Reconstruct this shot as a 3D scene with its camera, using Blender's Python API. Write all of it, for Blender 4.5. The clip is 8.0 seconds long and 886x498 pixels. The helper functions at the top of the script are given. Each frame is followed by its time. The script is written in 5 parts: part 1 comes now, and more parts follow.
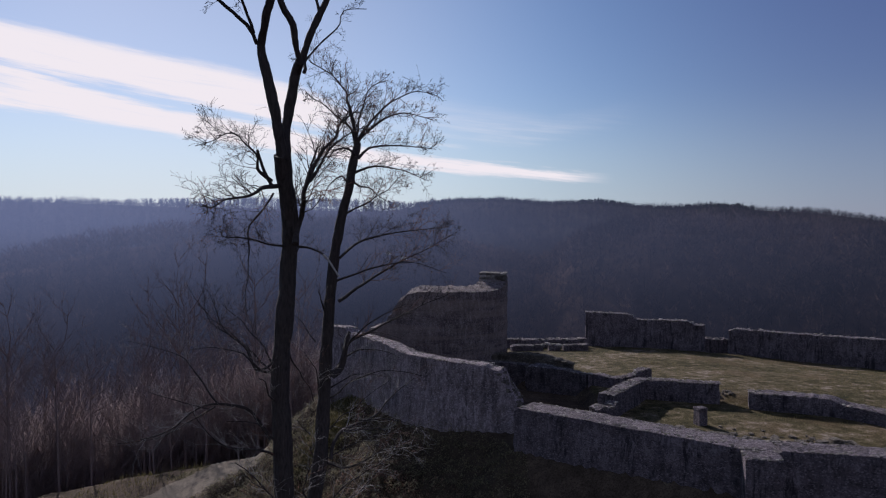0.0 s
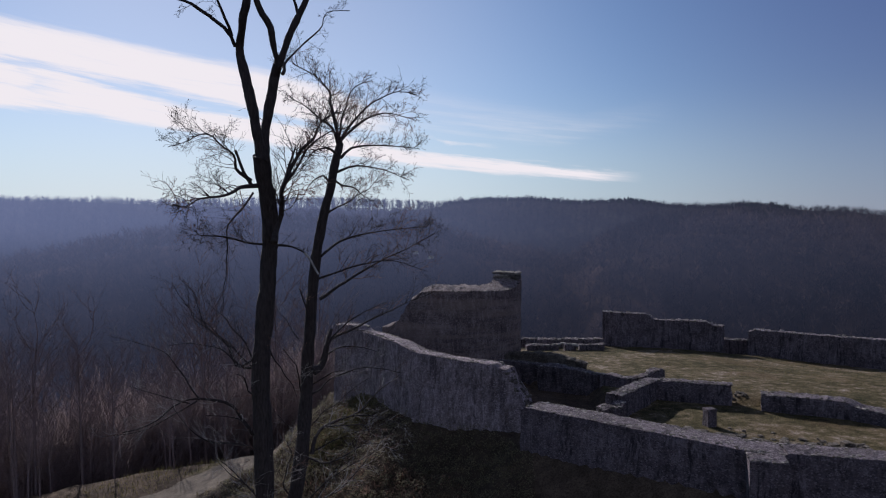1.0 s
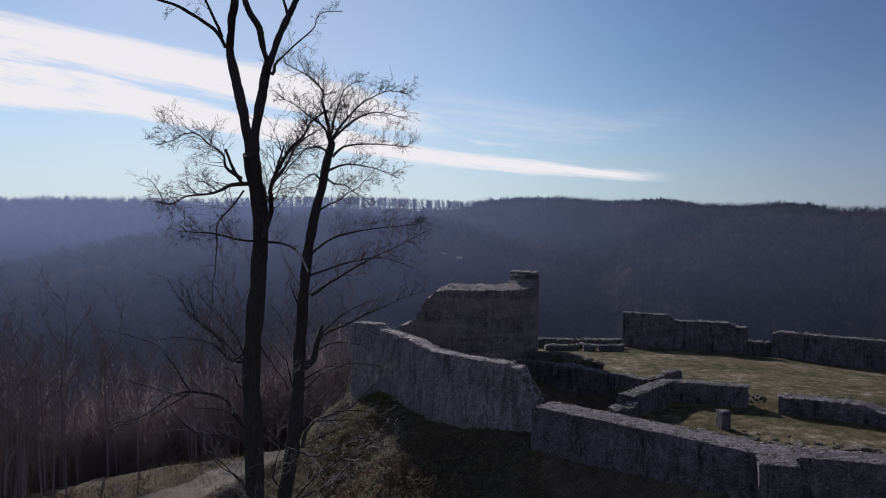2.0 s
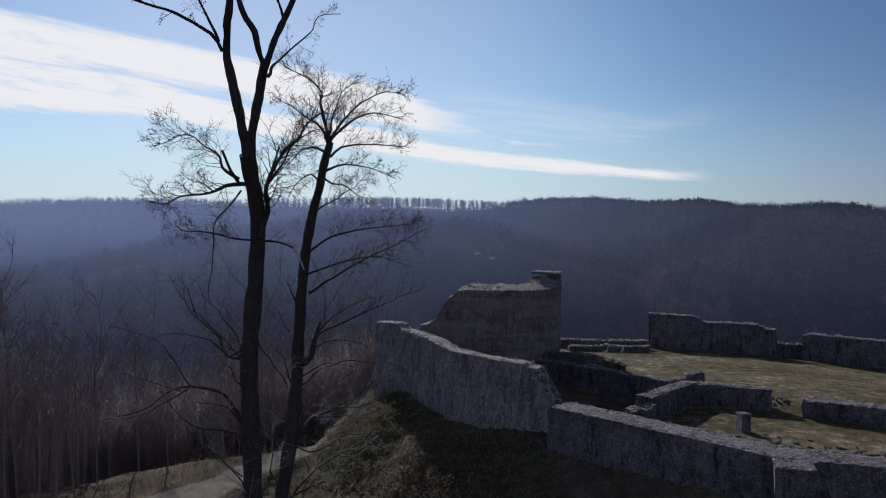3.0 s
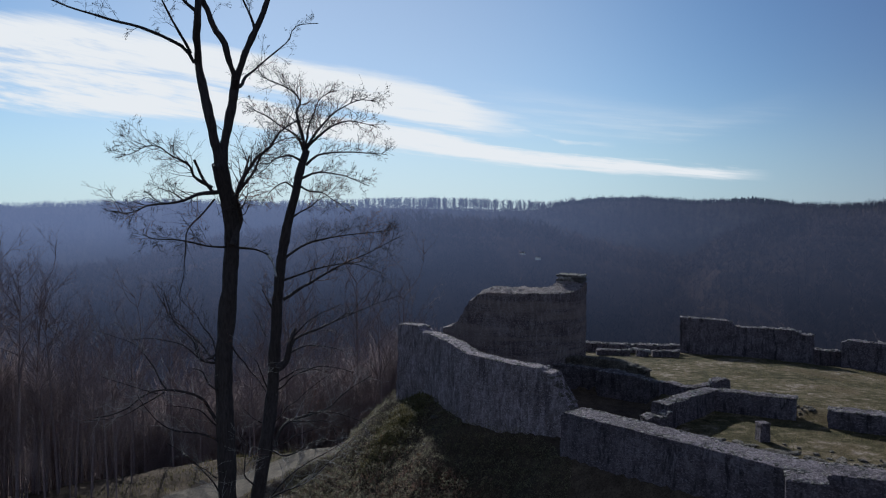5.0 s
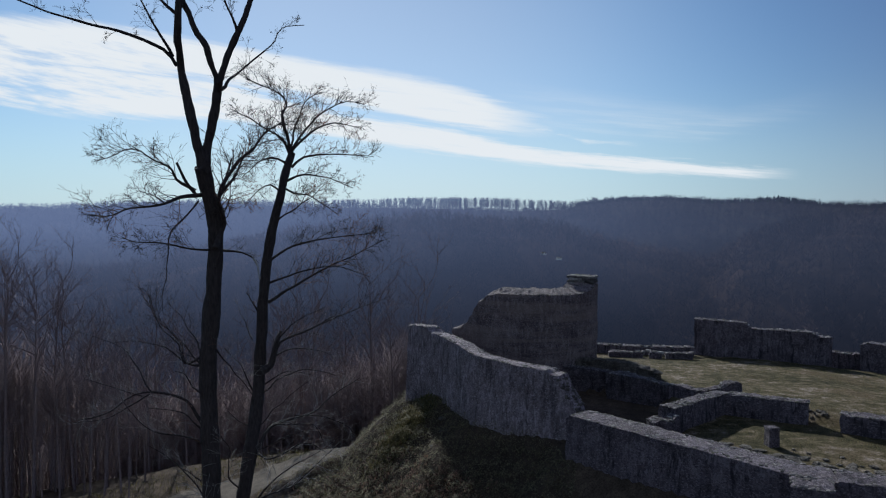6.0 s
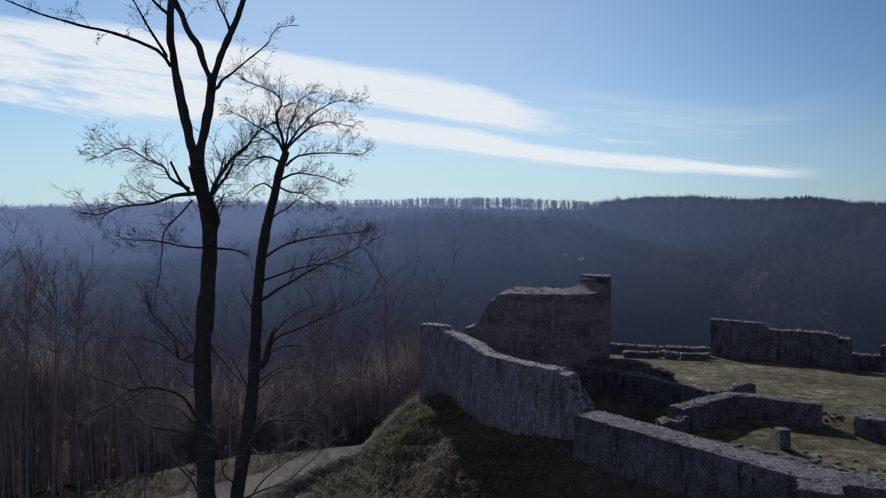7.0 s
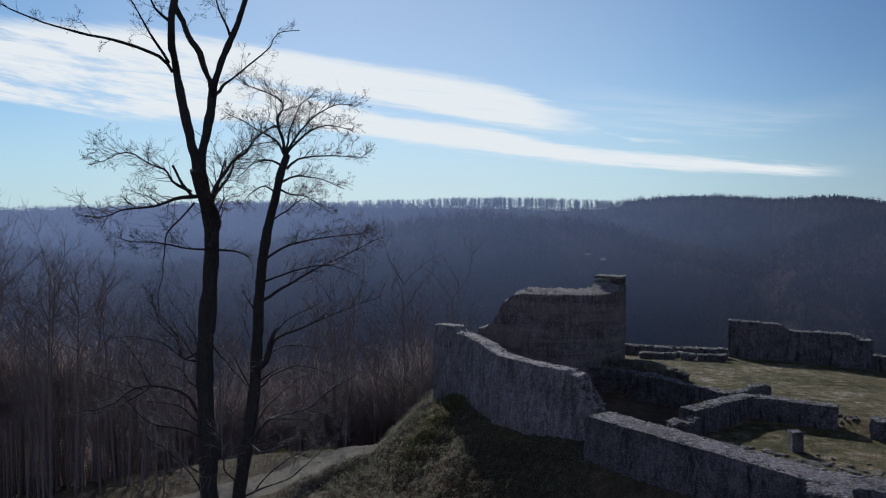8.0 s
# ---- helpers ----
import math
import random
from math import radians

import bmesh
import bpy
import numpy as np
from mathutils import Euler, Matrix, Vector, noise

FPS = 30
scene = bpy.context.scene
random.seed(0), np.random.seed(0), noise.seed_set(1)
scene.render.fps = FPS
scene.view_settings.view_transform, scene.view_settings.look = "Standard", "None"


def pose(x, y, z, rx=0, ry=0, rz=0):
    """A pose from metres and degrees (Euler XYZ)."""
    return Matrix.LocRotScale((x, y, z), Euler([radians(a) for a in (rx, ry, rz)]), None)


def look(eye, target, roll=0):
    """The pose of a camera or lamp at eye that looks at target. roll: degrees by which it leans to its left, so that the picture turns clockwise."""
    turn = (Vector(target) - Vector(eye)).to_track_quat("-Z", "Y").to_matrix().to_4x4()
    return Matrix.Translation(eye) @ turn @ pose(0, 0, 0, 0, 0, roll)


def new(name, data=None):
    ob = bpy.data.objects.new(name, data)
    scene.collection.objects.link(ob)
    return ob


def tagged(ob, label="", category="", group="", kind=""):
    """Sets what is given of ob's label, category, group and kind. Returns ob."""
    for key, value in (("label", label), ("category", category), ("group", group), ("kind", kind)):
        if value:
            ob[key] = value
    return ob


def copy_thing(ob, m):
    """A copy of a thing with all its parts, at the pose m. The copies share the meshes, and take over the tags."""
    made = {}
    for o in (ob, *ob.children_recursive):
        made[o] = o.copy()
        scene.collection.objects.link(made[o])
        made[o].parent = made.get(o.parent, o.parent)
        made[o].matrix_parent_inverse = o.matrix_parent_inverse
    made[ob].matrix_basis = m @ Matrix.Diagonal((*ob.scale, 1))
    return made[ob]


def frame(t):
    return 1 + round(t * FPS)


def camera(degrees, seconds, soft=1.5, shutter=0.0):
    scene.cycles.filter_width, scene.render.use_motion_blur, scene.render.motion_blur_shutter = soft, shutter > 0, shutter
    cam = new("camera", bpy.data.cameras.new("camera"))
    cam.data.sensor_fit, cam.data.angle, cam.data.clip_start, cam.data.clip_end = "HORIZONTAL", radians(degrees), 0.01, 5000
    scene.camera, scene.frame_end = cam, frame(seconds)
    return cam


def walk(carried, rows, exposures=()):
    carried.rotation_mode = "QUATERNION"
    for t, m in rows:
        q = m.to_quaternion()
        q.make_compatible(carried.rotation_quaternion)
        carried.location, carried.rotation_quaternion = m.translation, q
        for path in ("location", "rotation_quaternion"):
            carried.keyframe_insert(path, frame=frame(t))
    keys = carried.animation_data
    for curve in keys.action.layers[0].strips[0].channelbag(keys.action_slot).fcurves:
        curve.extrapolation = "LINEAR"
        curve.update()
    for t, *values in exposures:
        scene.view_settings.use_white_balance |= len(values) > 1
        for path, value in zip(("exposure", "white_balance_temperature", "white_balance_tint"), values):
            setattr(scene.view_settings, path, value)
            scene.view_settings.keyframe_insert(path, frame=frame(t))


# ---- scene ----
cam = camera(64.2, 8.0, soft=1.15)
PATH = [
    (0, (0.213, -0.002, 10.55), (0.185, 1.997, 10.482), 0.0),
    (0.5, (0.789, -0.054, 10.54), (0.722, 1.944, 10.471), 0.0),
    (1, (1.384, -0.105, 10.54), (1.274, 1.89, 10.47), 0.0),
    (1.5, (1.888, -0.142, 10.516), (1.738, 1.851, 10.446), 0.1),
    (3, (3.363, -0.202, 10.46), (3.07, 1.775, 10.391), 0.1),
    (3.5, (3.811, -0.175, 10.461), (3.478, 1.796, 10.393), 0.1),
    (4, (4.309, -0.113, 10.499), (3.941, 1.851, 10.43), 0.1),
    (4.5, (4.761, -0.029, 10.571), (4.363, 1.93, 10.502), 0.1),
    (6, (6.063, 0.498, 10.698), (5.575, 2.437, 10.629), 0.0),
    (6.5, (6.445, 0.608, 10.691), (5.927, 2.538, 10.622), -0.0),
    (7, (6.82, 0.648, 10.652), (6.27, 2.57, 10.583), -0.0),
    (7.5, (7.155, 0.659, 10.676), (6.575, 2.572, 10.607), -0.0),
    (8, (7.471, 0.666, 10.694), (6.86, 2.569, 10.625), -0.1),
]
walk(cam, [(t, look(eye, target, roll)) for t, eye, target, roll in PATH],
     [(0.0, 0.04, 6030, 19), (2.0, 0.05, 5950, 13), (4.0, 0.04, 5750, 7), (8.0, 0.02, 5640, 4)])

# ---- world, sun, exposure ----
SUN_AZ, SUN_EL = radians(-29.0), radians(28.0)      # azimuth from +y towards +x
world = bpy.data.worlds.new("sky")
scene.world = world
world.use_nodes = True


class Nodes:
    """Short hand for building node trees."""

    def __init__(self, tree):
        self.tree = tree
        tree.nodes.clear()

    def add(self, kind):
        return self.tree.nodes.new(kind)

    def link(self, a, b):
        self.tree.links.new(a, b)

    def put(self, socket, value):
        if isinstance(value, bpy.types.NodeSocket):
            self.link(value, socket)
        else:
            socket.default_value = value

    def math(self, op, a, b=0.0, c=0.0, clamp=False):
        node = self.add("ShaderNodeMath")
        node.operation, node.use_clamp = op, clamp
        for socket, value in zip(node.inputs, (a, b, c)):
            self.put(socket, value)
        return node.outputs[0]

    def smooth(self, x, lo, hi, out_lo=0.0, out_hi=1.0):
        node = self.add("ShaderNodeMapRange")
        node.interpolation_type = "SMOOTHSTEP"
        for n, value in enumerate((x, lo, hi, out_lo, out_hi)):
            self.put(node.inputs[n], value)
        return node.outputs[0]

    def mix(self, fac, a, b, blend="MIX"):
        node = self.add("ShaderNodeMix")
        node.data_type, node.blend_type = "RGBA", blend
        self.put(node.inputs[0], fac)
        self.put(node.inputs[6], a)
        self.put(node.inputs[7], b)
        return node.outputs[2]

    def noise(self, vector, scale, detail=4.0, rough=0.55):
        node = self.add("ShaderNodeTexNoise")
        self.put(node.inputs["Vector"], vector)
        self.put(node.inputs["Scale"], scale)
        self.put(node.inputs["Detail"], detail)
        self.put(node.inputs["Roughness"], rough)
        return node.outputs["Fac"]

    def scaled(self, vector, sx, sy, sz):
        node = self.add("ShaderNodeVectorMath")
        node.operation = "MULTIPLY"
        self.put(node.inputs[0], vector)
        node.inputs[1].default_value = (sx, sy, sz)
        return node.outputs[0]


def build_sky():
    k = Nodes(world.node_tree)
    sky = k.add("ShaderNodeTexSky")
    sky.sky_type, sky.sun_disc = "NISHITA", False
    sky.sun_elevation, sky.sun_rotation = SUN_EL, SUN_AZ
    sky.altitude, sky.air_density, sky.dust_density, sky.ozone_density = 300, 1.0, SKY_DUST, 2.5
    way = k.add("ShaderNodeTexCoord").outputs["Generated"]
    split = k.add("ShaderNodeSeparateXYZ")
    k.link(way, split.inputs[0])
    x, y, z = split.outputs
    az = k.math("MULTIPLY", k.math("ARCTAN2", x, y), 180 / math.pi)
    el = k.math("MULTIPLY", k.math("ARCSINE", z), 180 / math.pi)
    # wind-drawn cirrus: noise stretched along the bands
    along = k.add("ShaderNodeCombineXYZ")
    k.link(k.math("MULTIPLY", az, 0.055), along.inputs[0])
    k.link(k.math("ADD", k.math("MULTIPLY", el, 0.55), k.math("MULTIPLY", az, 0.062)), along.inputs[1])
    big = k.noise(along.outputs[0], 1.0, 6.0, 0.6)
    fine = k.noise(k.scaled(along.outputs[0], 2.6, 4.0, 1.0), 1.0, 7.0, 0.62)
    tuft = k.noise(k.scaled(along.outputs[0], 9.0, 9.0, 1.0), 1.0, 5.0, 0.6)
    streak = k.noise(k.scaled(along.outputs[0], 2.2, 1.35, 1.0), 1.0, 5.0, 0.6)
    warp = k.math("ADD", k.math("MULTIPLY", k.math("SUBTRACT", big, 0.5), 0.9), k.math("MULTIPLY", k.math("SUBTRACT", fine, 0.5), 1.1))
    v = k.math("ADD", el, k.math("ADD", warp, k.math("MULTIPLY", k.math("SUBTRACT", tuft, 0.5), 0.5)))

    def edge(*stops):
        """Elevation of a band's edge as a bent line over azimuth."""
        (a0, e0), (a1, e1) = stops[:2]
        slope = (e1 - e0) / (a1 - a0)
        line = k.math("MULTIPLY_ADD", az, slope, e0 - slope * a0)
        for (a0, e0), (a1, e1) in zip(stops[1:], stops[2:]):
            turn = (e1 - e0) / (a1 - a0) - slope
            slope += turn
            line = k.math("MULTIPLY_ADD", k.math("MAXIMUM", k.math("SUBTRACT", az, a0), 0.0), turn, line)
        return line

    def band(top, foot, soft_top, soft_foot):
        return k.math("MULTIPLY", k.smooth(k.math("SUBTRACT", top, v), -soft_top, soft_top), k.smooth(k.math("SUBTRACT", v, foot), -soft_foot, soft_foot))

    # the upper band fades out to the west, the lower one runs on as a thin tail
    b1 = band(edge((-50, 13.6), (-40, 14.2), (-30, 13.35), (-20, 12.15), (-13.4, 11.0), (-6.5, 8.7)), edge((-50, 11.2), (-33, 11.15), (-22, 9.6), (-13.4, 8.0), (-6.5, 7.1)), 0.55, 0.35)
    b1 = k.math("MULTIPLY", b1, k.smooth(k.math("MULTIPLY_ADD", fine, 7.0, az), -1.0, -8.0))
    b2 = band(edge((-50, 11.5), (-32.5, 10.95), (-22.3, 8.7), (-13.4, 7.5), (-5.8, 5.75), (4.6, 4.75), (12, 3.9)), edge((-50, 8.7), (-42.7, 7.9), (-30, 7.9), (-17.7, 6.4), (-8, 4.95), (0.6, 4.25), (12, 3.3)), 0.28, 0.35)
    b2 = k.math("MULTIPLY", b2, k.smooth(az, 13.0, 8.0))
    # ragged into separate streaks at the eastern end
    ragged = k.smooth(streak, 0.36, 0.54, 0.15, 1.0)
    b2 = k.math("MULTIPLY", b2, k.math("MAXIMUM", ragged, k.smooth(k.math("MULTIPLY_ADD", fine, 8.0, az), -34.0, -27.0)))
    b1 = k.math("MULTIPLY", b1, k.math("MAXIMUM", k.smooth(streak, 0.34, 0.50, 0.35, 1.0), k.smooth(k.math("MULTIPLY_ADD", fine, 8.0, az), -38.0, -30.0)))
    # torn wisps past the end of the upper band and a faint veil
    wisp = k.math("MULTIPLY", band(edge((-12, 8.9), (2, 6.5)), edge((-12, 7.3), (2, 5.6)), 0.3, 0.3), k.smooth(k.math("ABSOLUTE", k.math("ADD", az, 4.5)), 7.0, 2.0))
    wisp = k.math("MULTIPLY", wisp, k.smooth(streak, 0.50, 0.66, 0.0, 0.6))
    veil = k.math("MULTIPLY", band(edge((-12, 11.5), (8, 8.2), (16, 9.8)), edge((-12, 8.5), (6, 6.6), (16, 8.4)), 0.8, 0.8), k.smooth(k.math("ABSOLUTE", k.math("SUBTRACT", az, 2.0)), 14.0, 4.0))
    veil = k.math("MULTIPLY", veil, k.smooth(fine, 0.35, 0.7, 0.08, 0.26))
    cover = k.math("MAXIMUM", k.math("MAXIMUM", b1, b2), k.math("MAXIMUM", veil, wisp))
    cover = k.math("MULTIPLY", cover, k.smooth(fine, 0.30, 0.46, 0.80, 1.0), clamp=True)
    # the clear sky is deepest a quarter turn west of the sun, away from the cirrus, and pales again opposite it
    off = k.math("ABSOLUTE", k.math("ADD", az, 20.0))
    off = k.math("MINIMUM", off, k.math("SUBTRACT", 360.0, off))
    deep = k.math("MULTIPLY", k.smooth(az, -6.0, 34.0), k.smooth(az, 115.0, 65.0))
    # pale haze low over the horizon and a thin veil round the hidden sun
    haze = k.mix(k.math("MULTIPLY", k.smooth(el, 11.0, 0.0, 0.0, 0.75), k.smooth(deep, 0.0, 1.0, 1.0, 0.75)), sky.outputs[0], HAZE)
    glare = k.math("MULTIPLY", k.smooth(off, 34.0, 4.0, 0.0, 0.22), k.smooth(el, 40.0, 12.0))
    haze = k.mix(glare, haze, CLOUD)
    haze = k.mix(k.math("MULTIPLY", deep, 0.50), haze, (0.45, 0.4, 2.0, 1))
    haze = k.mix(k.smooth(off, 100.0, 160.0, 0.0, 0.45), haze, (6.2, 6.6, 8.6, 1))
    colour = k.mix(cover, haze, CLOUD)
    back = k.add("ShaderNodeBackground")
    k.link(colour, back.inputs[0])
    back.inputs[1].default_value = SKY_STRENGTH
    k.link(back.outputs[0], k.add("ShaderNodeOutputWorld").inputs[0])


SKY_STRENGTH, SKY_DUST = 0.076, 0.12
CLOUD = (11.3, 10.6, 10.0, 1)
HAZE = (6.0, 7.6, 8.4, 1)
build_sky()

sun = new("sun", bpy.data.lights.new("sun", "SUN"))
sun.data.energy, sun.data.angle, sun.data.color = 5.0, radians(0.6), (1.0, 0.95, 0.87)
toward_sun = Vector((math.sin(SUN_AZ) * math.cos(SUN_EL), math.cos(SUN_AZ) * math.cos(SUN_EL), math.sin(SUN_EL)))
sun.matrix_world = look((0, 40, 60), Vector((0, 40, 60)) - toward_sun)


# ---- materials ----
def material(name):
    mat = bpy.data.materials.new(name)
    mat.use_nodes = True
    k = Nodes(mat.node_tree)
    bsdf = k.add("ShaderNodeBsdfPrincipled")
    bsdf.inputs["Specular IOR Level"].default_value = 0.25
    k.link(bsdf.outputs[0], k.add("ShaderNodeOutputMaterial").inputs[0])
    place = k.add("ShaderNodeNewGeometry").outputs["Position"]
    return mat, k, bsdf, place


def ramp(k, fac, *stops):
    node = k.add("ShaderNodeValToRGB")
    k.put(node.inputs[0], fac)
    while len(node.color_ramp.elements) < len(stops):
        node.color_ramp.elements.new(0.5)
    for element, (at, colour) in zip(node.color_ramp.elements, stops):
        element.position, element.color = at, (*colour, 1)
    return node.outputs[0]


def bump(k, bsdf, height, strength, distance):
    node = k.add("ShaderNodeBump")
    k.put(node.inputs["Height"], height)
    node.inputs["Strength"].default_value, node.inputs["Distance"].default_value = strength, distance
    k.link(node.outputs[0], bsdf.inputs["Normal"])


def masonry_material(name, dark, light, streak=0.6, warm=0.0, courses=False):
    """Mortared rubble masonry with rain streaks and lichen."""
    mat, k, bsdf, place = material(name)
    stones = k.add("ShaderNodeTexVoronoi")
    stones.feature = "DISTANCE_TO_EDGE"
    k.link(k.scaled(place, 2.4, 2.4, 4.2), stones.inputs["Vector"])
    cells = k.add("ShaderNodeTexVoronoi")
    k.link(k.scaled(place, 2.4, 2.4, 4.2), cells.inputs["Vector"])
    patches = k.noise(place, 0.5, 4.0, 0.6)
    mottle = k.noise(k.scaled(place, 1.0, 1.0, 0.75), 1.9, 8.0, 0.72)
    grain = k.noise(place, 9.0, 6.0, 0.7)
    bent = k.add("ShaderNodeVectorMath")
    bent.operation = "MULTIPLY_ADD"
    wob = k.add("ShaderNodeTexNoise")
    k.link(place, wob.inputs["Vector"])
    wob.inputs["Scale"].default_value = 1.3
    k.link(wob.outputs["Color"], bent.inputs[0])
    bent.inputs[1].default_value = (0.3, 0.3, 0.9)
    k.link(place, bent.inputs[2])
    flow = bent.outputs[0]
    fac = k.math("ADD", k.math("MULTIPLY", mottle, 0.58), k.math("ADD", k.math("MULTIPLY", patches, 0.20), k.math("MULTIPLY", grain, 0.22)))
    base = ramp(k, fac, (0.40, dark), (0.49, [0.6 * a + 0.4 * b for a, b in zip(dark, light)]), (0.57, light), (0.66, [1.5 * b for b in light]))
    tint = k.add("ShaderNodeSeparateColor")
    k.link(cells.outputs["Color"], tint.inputs[0])
    base = k.mix(k.math("MULTIPLY", tint.outputs[0], 0.4), base, (light[0] * 0.95 + warm, light[1] * 0.85, light[2] * 0.75, 1))
    base = k.mix(k.smooth(tint.outputs[1], 0.74, 0.86, 0.0, 0.5), base, (light[0] * 1.5, light[1] * 1.5, light[2] * 1.45, 1))
    base = k.mix(k.smooth(tint.outputs[2], 0.78, 0.9, 0.0, 0.5), base, (dark[0] * 0.8, dark[1] * 0.8, dark[2] * 0.8, 1))
    # dark runs of damp and algae, and lime washed out of the joints in short pale ones
    runs = k.noise(k.scaled(flow, 4.2, 4.2, 0.42), 1.0, 4.0, 0.6)
    where = k.smooth(k.noise(k.scaled(place, 1.0, 1.0, 0.6), 0.8, 3.0, 0.6), 0.42, 0.58)
    base = k.mix(k.math("MULTIPLY", k.smooth(runs, 0.48, 0.62, 0.0, streak), where), base, (dark[0] * 0.5, dark[1] * 0.5, dark[2] * 0.52, 1))
    lime = k.noise(k.scaled(flow, 6.0, 6.0, 0.95), 1.0, 5.0, 0.68)
    base = k.mix(k.math("MULTIPLY", k.smooth(lime, 0.52, 0.64, 0.0, 0.5), k.smooth(patches, 0.42, 0.58, 0.2, 1.0)), base, (light[0] * 1.7, light[1] * 1.7, light[2] * 1.65, 1))
    base = k.mix(k.smooth(stones.outputs["Distance"], 0.10, 0.0, 0.0, 0.45), base, (dark[0] * 0.6, dark[1] * 0.6, dark[2] * 0.6, 1))
    if courses:
        bands = k.noise(k.scaled(place, 0.12, 0.12, 1.7), 1.0, 4.0, 0.6)
        base = k.mix(k.smooth(bands, 0.46, 0.62, 0.0, 0.42), base, (light[0] * 1.3, light[1] * 1.2, light[2] * 1.05, 1))
    k.link(base, bsdf.inputs["Base Color"])
    bsdf.inputs["Roughness"].default_value = 0.95
    joints = k.smooth(stones.outputs["Distance"], 0.0, 0.09)
    bump(k, bsdf, k.math("ADD", k.math("MULTIPLY", joints, 0.6), k.math("MULTIPLY", grain, 0.9)), 1.0, 0.09)
    return mat


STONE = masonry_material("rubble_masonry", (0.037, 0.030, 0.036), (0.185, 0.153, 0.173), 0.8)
# same masonry in a lighter tone, for the outer wall
PALE_STONE = masonry_material("pale_masonry", (0.078, 0.064, 0.069), (0.345, 0.284, 0.304), 0.6)
# darker copy of the masonry, holding the sunken chamber's deep shade in its colour
SHADED_STONE = masonry_material("shaded_masonry", (0.032, 0.027, 0.030), (0.150, 0.127, 0.138), 0.7)
TOWER_STONE = masonry_material("tower_masonry", (0.062, 0.050, 0.055), (0.225, 0.184, 0.186), 0.45, 0.015, True)


def cap_material():
    mat, k, bsdf, place = material("lichen_stone")
    one = k.add("ShaderNodeObjectInfo").outputs["Random"]
    grain = k.noise(place, 6.0, 6.0, 0.7)
    base = ramp(k, k.math("ADD", k.math("MULTIPLY", grain, 0.65), k.math("MULTIPLY", one, 0.35)), (0.3, (0.048, 0.042, 0.039)), (0.5, (0.108, 0.094, 0.086)), (0.72, (0.29, 0.258, 0.235)))
    moss = k.noise(place, 1.1, 4.0, 0.6)
    base = k.mix(k.smooth(moss, 0.55, 0.7, 0.0, 0.5), base, (0.12, 0.115, 0.06, 1))
    k.link(base, bsdf.inputs["Base Color"])
    bsdf.inputs["Roughness"].default_value = 0.95
    bump(k, bsdf, grain, 0.9, 0.05)
    return mat


CAP = cap_material()
RUBBLE = masonry_material("fallen_rubble", (0.045, 0.038, 0.032), (0.15, 0.13, 0.11), 0.2)


def ground_material():
    """Leaf litter and scrub outside, patchy short grass in the courtyard, trodden gravel on the track."""
    mat, k, bsdf, place = material("ground")
    meadow_node, track_node = k.add("ShaderNodeAttribute"), k.add("ShaderNodeAttribute")
    meadow_node.attribute_name, track_node.attribute_name = "meadow", "track"
    meadow, track = meadow_node.outputs["Fac"], track_node.outputs["Fac"]
    rough = k.noise(place, 0.22, 6.0, 0.65)
    mid = k.noise(place, 1.5, 7.0, 0.72)
    fine = k.noise(place, 11.0, 5.0, 0.7)
    both = k.math("ADD", k.math("MULTIPLY", rough, 0.5), k.math("MULTIPLY", mid, 0.5))
    grass = ramp(k, k.math("ADD", k.math("MULTIPLY", rough, 0.4), k.math("MULTIPLY", mid, 0.6)), (0.40, (0.030, 0.028, 0.011)), (0.47, (0.064, 0.053, 0.023)), (0.52, (0.100, 0.078, 0.040)), (0.56, (0.155, 0.120, 0.080)), (0.62, (0.28, 0.23, 0.195)))
    grass = k.mix(k.smooth(k.noise(place, 0.13, 4.0, 0.6), 0.52, 0.64, 0.0, 0.5), grass, (0.105, 0.070, 0.038, 1))
    litter = ramp(k, both, (0.36, (0.034, 0.024, 0.017)), (0.5, (0.070, 0.049, 0.034)), (0.66, (0.14, 0.099, 0.068)))
    gravel = ramp(k, k.math("ADD", k.math("MULTIPLY", mid, 0.5), k.math("MULTIPLY", fine, 0.5)), (0.35, (0.10, 0.081, 0.063)), (0.65, (0.215, 0.178, 0.141)))
    edge = k.math("MULTIPLY", k.math("SUBTRACT", mid, 0.5), 0.9)
    colour = k.mix(k.smooth(k.math("ADD", meadow, edge), 0.35, 0.65), litter, grass)
    colour = k.mix(k.smooth(k.math("ADD", track, edge), 0.4, 0.62), colour, gravel)
    colour = k.mix(k.smooth(fine, 0.4, 0.7, 0.0, 0.75), colour, (0.25, 0.23, 0.2, 1), "MULTIPLY")
    k.link(colour, bsdf.inputs["Base Color"])
    bsdf.inputs["Roughness"].default_value = 1.0
    bsdf.inputs["Specular IOR Level"].default_value = 0.1
    bump(k, bsdf, k.math("ADD", mid, k.math("MULTIPLY", fine, 0.6)), 0.7, 0.12)
    return mat


GROUND = ground_material()


def wood_material(name, dark, light, stretch=0.25, scale=14.0, depth=0.02):
    mat, k, bsdf, place = material(name)
    bark = k.noise(k.scaled(place, 1.0, 1.0, stretch), scale, 5.0, 0.65)
    k.link(ramp(k, bark, (0.3, dark), (0.7, light)), bsdf.inputs["Base Color"])
    bsdf.inputs["Roughness"].default_value = 0.9
    bump(k, bsdf, bark, 0.8, depth)
    return mat


